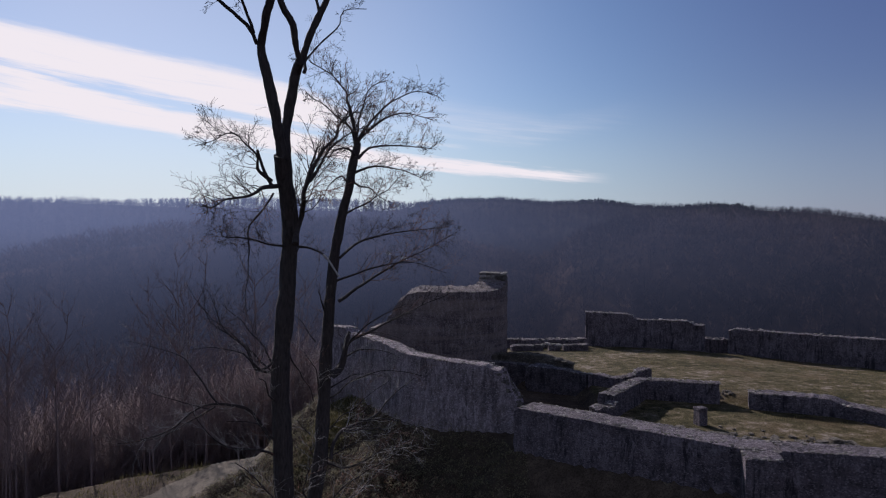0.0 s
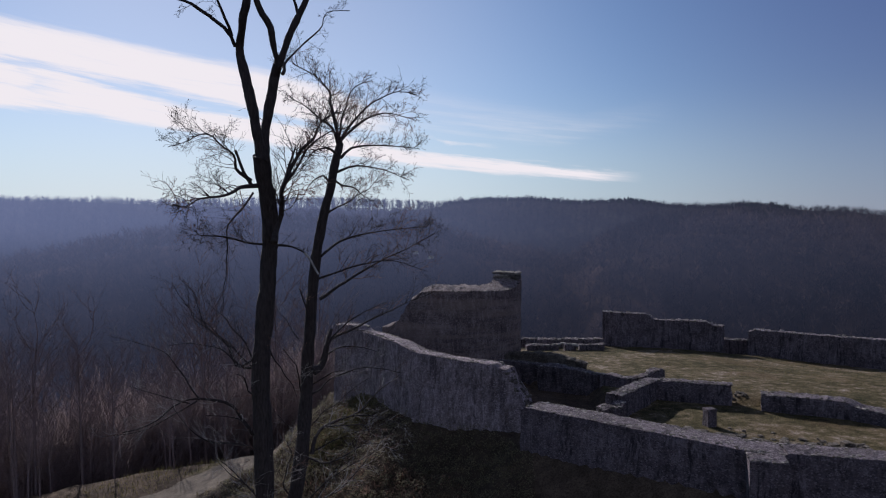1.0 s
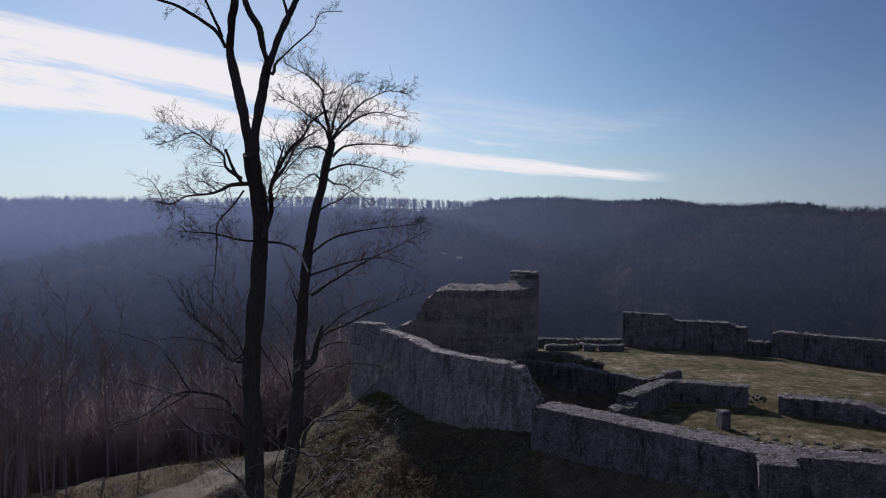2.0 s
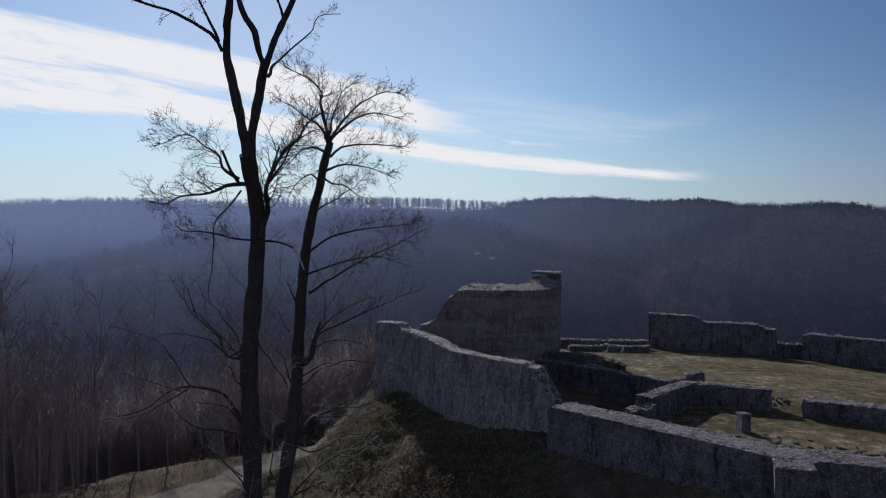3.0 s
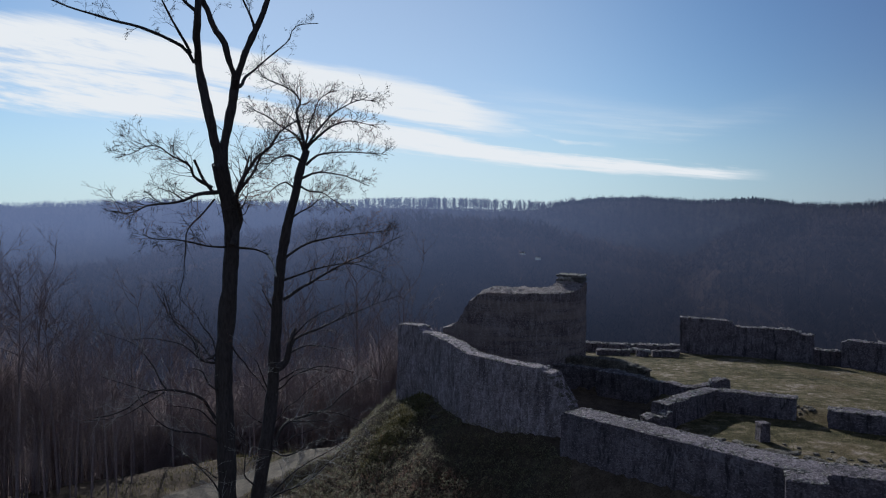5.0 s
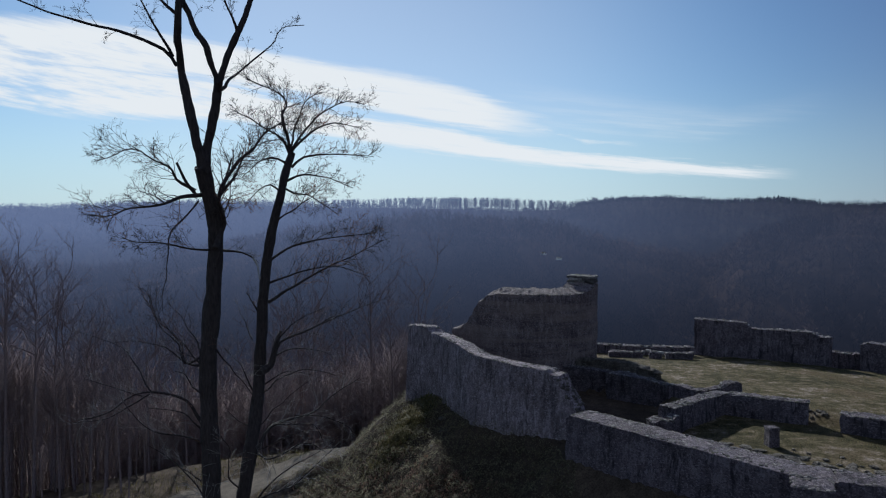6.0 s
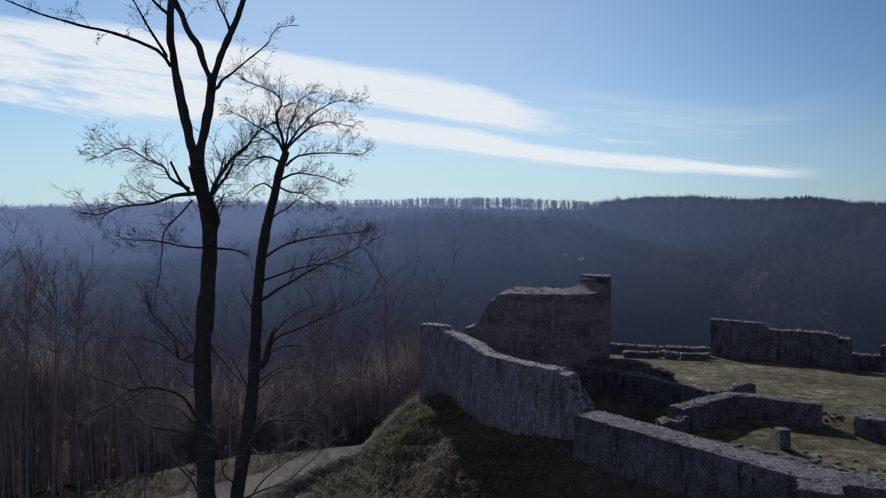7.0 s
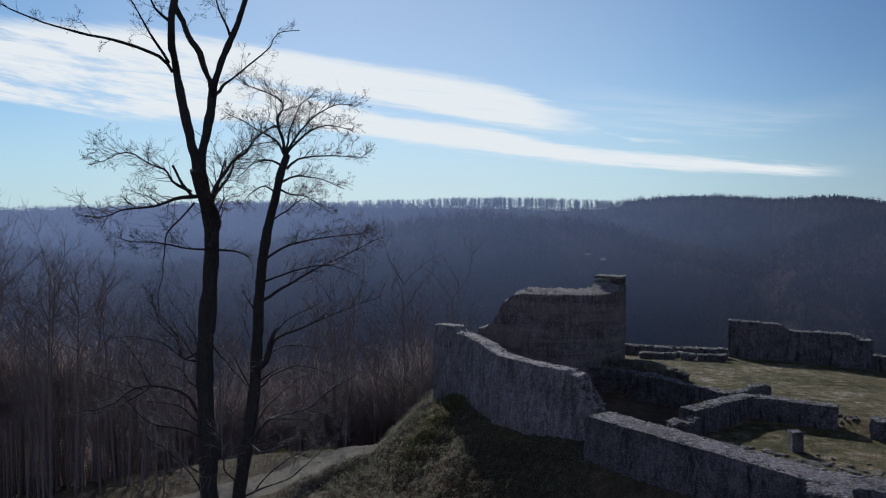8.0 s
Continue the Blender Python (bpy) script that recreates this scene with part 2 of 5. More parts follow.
PLASTER = wood_material("pale_plaster", (0.62, 0.60, 0.56), (0.8, 0.78, 0.74), 1.0, 3.0, 0.0)
BARK = wood_material("dark_bark", (0.014, 0.011, 0.011), (0.052, 0.040, 0.036), 0.25, 22.0, 0.035)
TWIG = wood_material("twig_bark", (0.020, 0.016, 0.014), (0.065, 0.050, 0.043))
# lighter copy of the twig bark: sunlight on the lower twigs as colour
SUNLIT_TWIG = wood_material("sunlit_twig", (0.13, 0.115, 0.105), (0.38, 0.34, 0.31))
RED_TWIG = wood_material("reddish_twig", (0.10, 0.05, 0.035), (0.20, 0.11, 0.08))
PALE_WOOD = wood_material("bare_dead_wood", (0.22, 0.20, 0.18), (0.42, 0.38, 0.34))
FOREST = wood_material("forest_bark", (0.085, 0.062, 0.060), (0.23, 0.169, 0.162))


def hazed(name, dark, light, haze_glow):
    """Plain backdrop across the valley, with the lit air's haze painted in as emission."""
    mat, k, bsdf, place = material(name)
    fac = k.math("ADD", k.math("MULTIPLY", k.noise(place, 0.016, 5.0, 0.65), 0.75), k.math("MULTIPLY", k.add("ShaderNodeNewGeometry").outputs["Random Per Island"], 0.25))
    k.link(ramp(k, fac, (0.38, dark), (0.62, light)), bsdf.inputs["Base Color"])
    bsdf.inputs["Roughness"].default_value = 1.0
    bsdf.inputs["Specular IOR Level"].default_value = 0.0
    bsdf.inputs["Emission Color"].default_value = AIR_HAZE_COLOUR
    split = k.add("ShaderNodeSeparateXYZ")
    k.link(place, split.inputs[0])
    # painted haze: emission grows towards the sun's side and with height
    k.link(k.math("MULTIPLY", k.smooth(split.outputs[0], -600.0, 420.0, haze_glow * 1.6, haze_glow * 0.18), k.smooth(split.outputs[2], -55.0, 15.0, 0.38, 1.25)), bsdf.inputs["Emission Strength"])
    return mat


AIR_HAZE_COLOUR = (0.51, 0.62, 1.02, 1)
FAR_WOOD = hazed("far_bare_wood", (0.014, 0.011, 0.011), (0.036, 0.027, 0.026), 0.122)
MID_WOOD = hazed("middle_bare_wood", (0.009, 0.007, 0.007), (0.060, 0.041, 0.036), 0.096)
FAR_GROUND = hazed("far_forest_floor", (0.020, 0.017, 0.015), (0.035, 0.029, 0.025), 0.122)
MID_GROUND = hazed("middle_forest_floor", (0.010, 0.008, 0.007), (0.052, 0.036, 0.030), 0.096)
CREST_WOOD = hazed("crest_bare_wood", (0.020, 0.018, 0.018), (0.045, 0.040, 0.038), 0.125)
FIR = hazed("fir_needles", (0.010, 0.014, 0.010), (0.025, 0.033, 0.020), 0.11)


def leaf_material(name, dark, light):
    """Thin leaves and blades, which let some light through."""
    mat, k, bsdf, place = material(name)
    fac = k.math("ADD", k.math("MULTIPLY", k.noise(place, 1.2, 4.0, 0.6), 0.5), k.math("MULTIPLY", k.add("ShaderNodeNewGeometry").outputs["Random Per Island"], 0.5))
    colour = ramp(k, fac, (0.3, dark), (0.7, light))
    k.link(colour, bsdf.inputs["Base Color"])
    bsdf.inputs["Roughness"].default_value = 0.8
    thin, both = k.add("ShaderNodeBsdfTranslucent"), k.add("ShaderNodeMixShader")
    k.link(colour, thin.inputs["Color"])
    both.inputs[0].default_value = 0.4
    k.link(bsdf.outputs[0], both.inputs[1])
    k.link(thin.outputs[0], both.inputs[2])
    for node in k.tree.nodes:
        if node.bl_idname == "ShaderNodeOutputMaterial":
            k.link(both.outputs[0], node.inputs[0])
    return mat


IVY = leaf_material("ivy_leaf", (0.064, 0.054, 0.030), (0.23, 0.195, 0.110))
BRACKEN = leaf_material("dead_bracken", (0.065, 0.039, 0.027), (0.22, 0.132, 0.090))
DRY_GRASS = leaf_material("dry_grass", (0.056, 0.052, 0.020), (0.175, 0.142, 0.062))


# ---- helpers for meshes ----
def mesh_of(name, verts, faces, mat, smooth=False):
    me = bpy.data.meshes.new(name)
    me.from_pydata([tuple(v) for v in verts], [], faces)
    me.materials.append(mat)
    if smooth:
        me.polygons.foreach_set("use_smooth", [True] * len(me.polygons))
    me.update()
    return me


def put_part(name, me, parent, label="", kind=""):
    ob = new(name, me)
    ob.parent = parent
    return tagged(ob, label, kind=kind)


class Tubes:
    """Tapered tubes along bent lines, gathered into one mesh."""

    def __init__(self):
        self.verts, self.faces = [], []

    def add(self, points, radii, sides=5):
        points = [Vector(p) for p in points]
        start = len(self.verts)
        aim = (points[-1] - points[0]).normalized()
        side = aim.cross(Vector((0.3, 0.2, 1.0)) if abs(aim.z) < 0.9 else Vector((1, 0.2, 0)))
        for n, p in enumerate(points):
            ahead = (points[min(n + 1, len(points) - 1)] - points[max(n - 1, 0)]).normalized()
            side = (side - ahead * side.dot(ahead)).normalized()
            other = ahead.cross(side)
            r = radii[n]
            for s in range(sides):
                a = 2 * math.pi * s / sides
                self.verts.append(p + side * (math.cos(a) * r) + other * (math.sin(a) * r))
        for n in range(len(points) - 1):
            for s in range(sides):
                a, b = start + n * sides + s, start + n * sides + (s + 1) % sides
                self.faces.append((a, b, b + sides, a + sides))
        self.faces.append(tuple(range(start + (len(points) - 1) * sides, start + len(points) * sides)))
        self.faces.append(tuple(reversed(range(start, start + sides))))

    def bud(self, p, r):
        i = len(self.verts)
        self.verts += [p + Vector(d) * r for d in ((1, 0, 0), (-0.5, 0.87, 0), (-0.5, -0.87, 0), (0, 0, 1.8), (0, 0, -1))]
        self.faces += [(i, i + 1, i + 3), (i + 1, i + 2, i + 3), (i + 2, i, i + 3), (i + 1, i, i + 4), (i + 2, i + 1, i + 4), (i, i + 2, i + 4)]

    def mesh(self, name, mat):
        return mesh_of(name, self.verts, self.faces, mat)


def curve_points(points, step):
    """A smooth line through a few bends."""
    p = [Vector(q) for q in points]
    p = [2 * p[0] - p[1], *p, 2 * p[-1] - p[-2]]
    out = []
    for a, b, c, d in zip(p, p[1:], p[2:], p[3:]):
        n = max(2, int((c - b).length / step))
        for i in range(n):
            t = i / n
            out.append(0.5 * ((2 * b) + (c - a) * t + (2 * a - 5 * b + 4 * c - d) * t * t + (3 * b - a - 3 * c + d) * t ** 3))
    out.append(p[-2])
    return out


def shoot(rng, tubes, start, aim, length, radius, level, lift=0.1, buds=0.0, wander=0.29):
    """A twig that wanders and bears finer twigs."""
    bends = 4 if level > 0 else 3
    points, radii, p, d = [start.copy()], [radius], start.copy(), aim.normalized()
    for n in range(bends):
        d = (d + Vector((rng.uniform(-1, 1), rng.uniform(-1, 1), rng.uniform(-1, 1))) * wander + Vector((0, 0, lift * 0.3))).normalized()
        p = p + d * (length / bends)
        points.append(p.copy())
        radii.append(max(radius * (1 - 0.8 * (n + 1) / bends), 0.0021))
    tubes.add(points, radii, 4 if level > 1 else 3)
    if level > 0:
        for n in range(rng.randint(4, 6) if level > 1 else rng.randint(3, 5)):
            f = rng.uniform(0.2, 0.98) * bends
            i = min(int(f), bends - 1)
            q = points[i].lerp(points[i + 1], f - i)
            along = (points[i + 1] - points[i]).normalized()
            turn = Vector((rng.uniform(-1, 1), rng.uniform(-1, 1), rng.uniform(-0.9, 0.9)))
            turn = (turn - along * turn.dot(along)).normalized()
            shoot(rng, tubes, q, along * 0.75 + turn * rng.uniform(0.5, 0.95), length * rng.uniform(0.35, 0.6), max(radius * 0.5, 0.0024), level - 1, lift, buds, wander)
    elif buds:
        for q in points[1:]:
            if rng.random() < buds:
                tubes.bud(q, rng.uniform(0.006, 0.010))


# ---- the ground ----
CASTLE = [(-9.6, 51.4), (-6.2, 47.6), (-2.8, 43.0), (1.0, 40.2), (3.2, 38.2), (3.5, 36.7), (7.6, 33.4), (12.0, 30.2), (14.0, 29.4),
          (18.0, 28.8), (30.0, 26.0), (46.0, 30.0), (43.0, 54.0), (35.0, 57.2), (24.5, 62.2), (12.0, 64.8), (4.0, 63.2), (-2.0, 61.0), (-8.0, 56.5)]


def smoothstep(x, lo, hi):
    t = np.clip((x - lo) / (hi - lo), 0, 1)
    return t * t * (3 - 2 * t)


def outside(x, y):
    """Distance from the castle's outline, negative within."""
    near, inside = np.full(x.shape, 1e9), np.zeros(x.shape, bool)
    for (ax, ay), (bx, by) in zip(CASTLE, CASTLE[1:] + CASTLE[:1]):
        dx, dy = bx - ax, by - ay
        t = np.clip(((x - ax) * dx + (y - ay) * dy) / (dx * dx + dy * dy), 0, 1)
        near = np.minimum(near, np.hypot(x - ax - t * dx, y - ay - t * dy))
        inside ^= ((ay > y) != (by > y)) & (x < (bx - ax) * (y - ay) / (by - ay + 1e-12) + ax)
    return np.where(inside, -near, near)


def waves(x, y, size, seed):
    """Cheap smooth unevenness."""
    rng = np.random.RandomState(seed)
    out = 0 * x
    for n in range(7):
        a, s, ph = rng.uniform(0, 6.28), size * rng.uniform(0.6, 1.7), rng.uniform(0, 6.28)
        out = out + np.sin((x * np.cos(a) + y * np.sin(a)) * 6.283 / s + ph)
    return out / 7


def ridge_angle(az):
    """Elevation in degrees of the bare ridge over azimuth."""
    return np.interp(az, [-75, -50, -46, -43, -35, -30, -26, -22, -17.8, -12.5, -8, -4.5, -2.5, 0.6, 4, 7.6, 11, 13.5, 15, 17.6, 20, 22, 23.5, 27, 29, 31.3, 45],
                     [0.2, 0.85, 1.15, 1.15, 1.6, 1.62, 1.5, 1.38, 1.35, 1.25, 1.05, 1.2, 1.6, 1.92, 1.92, 1.62, 1.72, 1.5, 1.3, 1.25, 1.4, 1.3, 1.05, 0.85, 0.6, 0.25, -0.4])


def height(x, y):
    x, y = np.asarray(x, float), np.asarray(y, float)
    d = outside(x, y)
    # courtyard: an upper meadow, rooms below it and a sunken chamber by the tower
    line = np.interp(x, [2, 3, 7.4, 9.1, 10.9, 15.6, 17, 20.7, 26, 45], [51.2, 49.7, 47.5, 46.7, 44.8, 41.6, 40.3, 38.9, 34.5, 26.0])
    terrace = 0.55 - 0.052 * np.clip(y - 46, 0, 30) - 0.012 * np.clip(x - 14, 0, 30) - 0.05 * np.clip(x - 19, 0, 26) * smoothstep(y, 44, 56)
    pit = smoothstep(x, 9.3, 8.2) * smoothstep(y, 36.4, 37.4)
    room = 0.15 - 0.95 * pit + 0.4 * smoothstep(x, 9.5, 12) * smoothstep(d, -3.6, -1.8)
    court = room + (terrace - room) * smoothstep(y - line, 0.2, 0.9) + 0.06 * waves(x, y, 5, 3)
    # slopes outside
    foot = -1.15 - 1.0 * smoothstep(x, -4.0, -8.5)
    slope = foot - 0.95 * np.clip(d, 0, 5) - 0.152 * np.clip(d - 5, 0, 60) + 0.22 * waves(x, y, 4, 5) * np.clip(d / 2, 0, 1)
    slope = slope + 0.9 * np.exp(-((x + 7.8) / 2.2) ** 2 - ((y - 46.9) / 2.4) ** 2)
    # cut bank between the slope and the track
    cut = (x + 13.4) * -0.88 + (y - 48.9) * 0.47
    along = (x + 13.4) * -0.47 - (y - 48.9) * 0.88
    slope = slope + 0.5 * smoothstep(cut, -0.15, 0.3) * smoothstep(cut, 4.0, 0.5) * smoothstep(along, -0.5, 1.0) * smoothstep(along, 8.0, 5.5)
    g = (x + 14.0) * -0.69 + (y - 55.0) * 0.724
    fall = np.maximum(0.14 * np.clip(g - 5.2, 0, None) + 0.4 * np.clip(g - 88, 0, None), 0.6 * np.clip(d - 3, 0, None) * smoothstep(y, 51.5, 60))
    near = slope - fall - 0.35 * np.clip(d - 80, 0, None)
    near = court + (near - court) * smoothstep(d, -0.95, -0.45)
    # valley floor
    bottom = -74 + 4 * waves(x, y, 160, 7)
    return np.where(near < bottom + 8, bottom + 8 - 8 * np.tanh((bottom + 8 - near) / 8), near)


def hill_ranges(x, y):
    """The far ridge and the spurs in front of it."""
    x, y = np.asarray(x, float), np.asarray(y, float)
    r, az = np.hypot(x, y), np.degrees(np.arctan2(x, y))
    crest = 10.6 + 925 * np.tan(np.radians(ridge_angle(az))) + 1.0 * waves(x, y, 130, 9)
    far = -80 + (crest + 80) * smoothstep(r, 330, 930) + 6 * waves(x, y, 120, 11) * smoothstep(r, 400, 560) * smoothstep(r, 900, 780)
    lean = np.interp(az, [-62, -54, -50, -43, -40, -36, -28, -17, -10, -4, -2.5, 0, 4.3, 7.2, 9.5, 11, 14, 20, 31, 45], [-0.5, -0.8, -1.3, -3.0, -3.6, -3.0, -1.0, 0.6, 0.4, -0.1, -0.5, -1.5, -2.3, -2.9, -1.2, -0.5, 0.5, 0.5, -0.3, -1.0])
    lean = lean + 0.12 * waves(az * 10, az * 0, 60, 15)
    top = -0.4 + 480 * np.tan(np.radians(lean)) + 2.0 * waves(x, y, 60, 17)
    spur = -82 + (top + 82) * smoothstep(r, 262, 480) * smoothstep(r, 740, 500)
    return far, spur + 4 * waves(x, y, 70, 19) * smoothstep(r, 300, 380) * smoothstep(r, 470, 420)


def hill_height(x, y):
    return np.maximum(*hill_ranges(x, y))


def height_at(x, y):
    return float(height(np.array([x]), np.array([y]))[0])


def road_distance(x, y):
    """Distance from the middle of the dirt track."""
    near = np.full(np.shape(x), 1e9)
    line = [(-18.0, 61.0), (-16.2, 55.0), (-15.6, 51.2), (-18.7, 46.2), (-26.9, 39.5), (-41.0, 30.8)]
    for (ax, ay), (bx, by) in zip(line, line[1:]):
        dx, dy = bx - ax, by - ay
        t = np.clip(((x - ax) * dx + (y - ay) * dy) / (dx * dx + dy * dy), 0, 1)
        near = np.minimum(near, np.hypot(x - ax - t * dx, y - ay - t * dy))
    return near


def spaced(centre, fine, half, far, growth):
    out, step, p = [], fine, 0.0
    while p < far:
        out.append(p)
        step = fine if p < half else step * growth
        p += step
    out.append(far)
    return np.array(sorted({centre - v for v in out} | {centre + v for v in out}))


def build_ground():
    xs, ys = spaced(2.0, 0.45, 32.0, 3600.0, 1.09), spaced(46.0, 0.45, 24.0, 3600.0, 1.075)
    gx, gy = np.meshgrid(xs, ys)
    z = height(gx, gy)
    n, m = gx.shape
    verts = np.stack([gx, gy, z], -1).reshape(-1, 3)
    i = np.arange(n * m).reshape(n, m)
    faces = np.stack([i[:-1, :-1], i[:-1, 1:], i[1:, 1:], i[1:, :-1]], -1).reshape(-1, 4)
    me = mesh_of("ground", verts.tolist(), faces.tolist(), GROUND, True)
    d = outside(gx, gy)
    grass = np.maximum(smoothstep(d, 0.0, -0.5), 0.75 * smoothstep(road_distance(gx, gy), 4.6, 2.6))
    grass = grass * (1 - 0.9 * smoothstep(gx, 9.6, 8.6) * smoothstep(gy, 36.4, 37.4) * smoothstep(gy, 50.5, 48.5))
    track = np.maximum(smoothstep(road_distance(gx, gy), 2.8, 1.7), 0.52 * np.exp(-((gx + 15.5) / 4) ** 2 - ((gy - 44) / 5) ** 2))
    worn = 0.5 * np.exp(-((gy - 36.9 + 0.27 * gx) / 1.3) ** 2) * smoothstep(gx, 9, 11) + 0.48 * np.exp(-((gx - 16.5) / 2) ** 2 - ((gy - 42) / 1.3) ** 2) + 0.42 * np.exp(-((gx - 11) / 4) ** 2 - ((gy - 57) / 3) ** 2)
    track = np.maximum(track, np.where(d < 0, worn, 0))
    for key, values in (("meadow", grass), ("track", track)):
        me.attributes.new(key, "FLOAT", "POINT").data.foreach_set("value", values.ravel().astype(np.float32))
    tagged(new("ground", me), "brown wooded hillside with a short-grass castle courtyard and dirt track", "ground", kind="structure")


build_ground()


def build_hills():
    az, r = np.meshgrid(np.radians(np.linspace(-80, 62, 260)), np.concatenate([np.linspace(255, 960, 110), [1100, 1400, 2000, 3000]]))
    x, y = r * np.sin(az), r * np.cos(az)
    z = hill_height(x, y)
    n, m = x.shape
    i = np.arange(n * m).reshape(n, m)
    faces = np.stack([i[:-1, :-1], i[:-1, 1:], i[1:, 1:], i[1:, :-1]], -1).reshape(-1, 4)
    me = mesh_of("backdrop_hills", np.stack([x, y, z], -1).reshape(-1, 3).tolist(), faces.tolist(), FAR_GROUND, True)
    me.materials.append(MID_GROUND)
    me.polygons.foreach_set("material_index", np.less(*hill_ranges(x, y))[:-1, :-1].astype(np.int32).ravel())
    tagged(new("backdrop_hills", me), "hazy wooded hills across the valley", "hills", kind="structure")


build_hills()


# ---- masonry ----
def offset_line(points, shift):
    """The line moved sideways, to its left."""
    out = []
    for n, p in enumerate(points):
        a, b = Vector(points[max(n - 1, 0)]), Vector(points[min(n + 1, len(points) - 1)])
        d = (b - a).normalized()
        out.append(Vector(p) + Vector((-d.y, d.x)) * shift)
    return out


def along_line(points, step):
    """Evenly spaced points of a plan line, with the length run so far."""
    points = [Vector(p) for p in points]
    out, run = [], 0.0
    for a, b in zip(points, points[1:]):
        n = max(1, int(round((b - a).length / step)))
        for i in range(n):
            out.append((a.lerp(b, i / n), run + (b - a).length * i / n))
        run += (b - a).length
    out.append((points[-1], run))
    return out


class Wall:
    """A standing piece of rubble wall over a plan line, its thickness to the left of the line, with a broken top."""

    def __init__(self, name, line, thick, base, top, label, mat=STONE, batter=0.0, rough=0.05, seed=1, category="wall", kind="structure", step=0.3, crown=0.0, ragged=1.0):
        self.line, self.thick, self.top, self.crown = line, thick, top, crown
        self.rng = random.Random(seed)
        samples = along_line(line, step)
        # a broken top needs samples close beside each jump
        front = [p for p, _ in samples]
        back = offset_line(front, thick)
        out = offset_line(front, -1.0)
        lowest = base if callable(base) else (lambda x, y: base)
        tallest = max(z for _, z in top)
        rows = max(4, int((tallest - min(lowest(p.x, p.y) for p in front)) / 0.33))
        across = max(3, int(thick / 0.3))
        verts, ring = [], 2 * (rows + 1) + across - 1
        for n, (p, s) in enumerate(samples):
            zt, q = self.top_at(s), back[n]
            side = (out[n] - p).normalized()
            zb = lowest(p.x, p.y)
            lump = ragged * (0.10 * noise.noise((p.x * 1.7, p.y * 1.7, seed)) + 0.07 * noise.noise((p.x * 5, p.y * 5, seed)))
            section = [(p + side * batter * (1 - k / rows), zb + (zt + lump - zb) * k / rows) for k in range(rows + 1)]
            for k in range(1, across):
                f = k / across
                c = p.lerp(q, f)
                section.append((c, zt + crown * f + 0.05 * math.sin(math.pi * f) + (0.03 + 0.09 * ragged) * noise.noise((c.x * 3.1, c.y * 3.1, seed + 5)) + lump * 0.5))
            section += [(q, zb + (zt + crown + lump - zb) * k / rows) for k in range(rows, -1, -1)]
            for c, z in section:
                v = Vector((c.x, c.y, z))
                v += Vector((noise.noise(v * 1.9), noise.noise(v * 1.9 + Vector((9, 3, 1))), 0.3 * noise.noise(v * 2.3 + Vector((1, 7, 4))))) * rough * 1.6
                v += Vector((noise.noise(v * 6.1), noise.noise(v * 6.1 + Vector((5, 2, 8))), 0.2 * noise.noise(v * 6.7))) * rough * 0.7
                verts.append(v)
        faces = []
        for n in range(len(samples) - 1):
            for k in range(ring - 1):
                a = n * ring + k
                faces.append((a, a + ring, a + ring + 1, a + 1))
        for start, flip in ((0, False), ((len(samples) - 1) * ring, True)):
            for k in range(rows):
                quad = (start + k, start + k + 1, start + ring - 2 - k, start + ring - 1 - k)
                faces.append(tuple(reversed(quad)) if flip else quad)
            cap = tuple(range(start + rows, start + rows + across + 1))
            faces.append(tuple(reversed(cap)) if flip else cap)
        self.ob = tagged(new(name, mesh_of(name, verts, faces, mat)), label, category, kind=kind)
        self.length = samples[-1][1]

    def top_at(self, s):
        (s0, z0), *rest = self.top
        for s1, z1 in rest:
            if s <= s1:
                return z0 + (z1 - z0) * (s - s0) / max(s1 - s0, 1e-6)
            s0, z0 = s1, z1
        return z0

    def capped(self, count, size, lo=0.0, hi=None, spread=1.0, lift=0.0, flat=1.0, meshes=None):
        """Loose weathered stones bedded on the top."""
        rng, meshes = self.rng, meshes or STONE_MESHES
        samples = along_line(self.line, 0.1)
        hi = self.length if hi is None else hi
        samples = [(p, s) for p, s in samples if lo <= s <= hi]
        front = [p for p, _ in samples]
        inner = offset_line(front, self.thick)
        for n in range(count):
            i = min(int((n + rng.random()) / count * len(samples)), len(samples) - 1)
            f = 0.5 + (rng.random() - 0.5) * spread
            c = front[i].lerp(inner[i], f)
            sc = size * rng.uniform(0.6, 1.35)
            ob = put_part("stone", meshes[rng.randrange(len(meshes))], self.ob)
            ob.matrix_basis = pose(c.x, c.y, self.top_at(samples[i][1]) + self.crown * f + lift + sc * 0.02, rng.uniform(-9, 9), rng.uniform(-9, 9), rng.uniform(0, 360)) @ Matrix.Diagonal((sc, sc * rng.uniform(0.6, 1.0), sc * flat * rng.uniform(0.4, 0.75), 1))
        return self


def stone_mesh(seed, mat):
    """A broken field stone about one metre across, to be scaled."""
    rng = random.Random(seed)
    bm = bmesh.new()
    bmesh.ops.create_icosphere(bm, subdivisions=1, radius=0.5)
    for v in bm.verts:
        v.co *= rng.uniform(0.78, 1.12)
        v.co.x = max(-0.43, min(0.43, v.co.x))
        v.co.y = max(-0.40, min(0.40, v.co.y))
        v.co.z = max(-0.36, min(0.36, v.co.z))
    me = bpy.data.meshes.new("stone")
    bm.to_mesh(me)
    bm.free()
    me.materials.append(mat)
    return me


STONE_MESHES = [stone_mesh(n, CAP) for n in range(8)]
RUBBLE_MESHES = [stone_mesh(n + 20, RUBBLE) for n in range(8)]


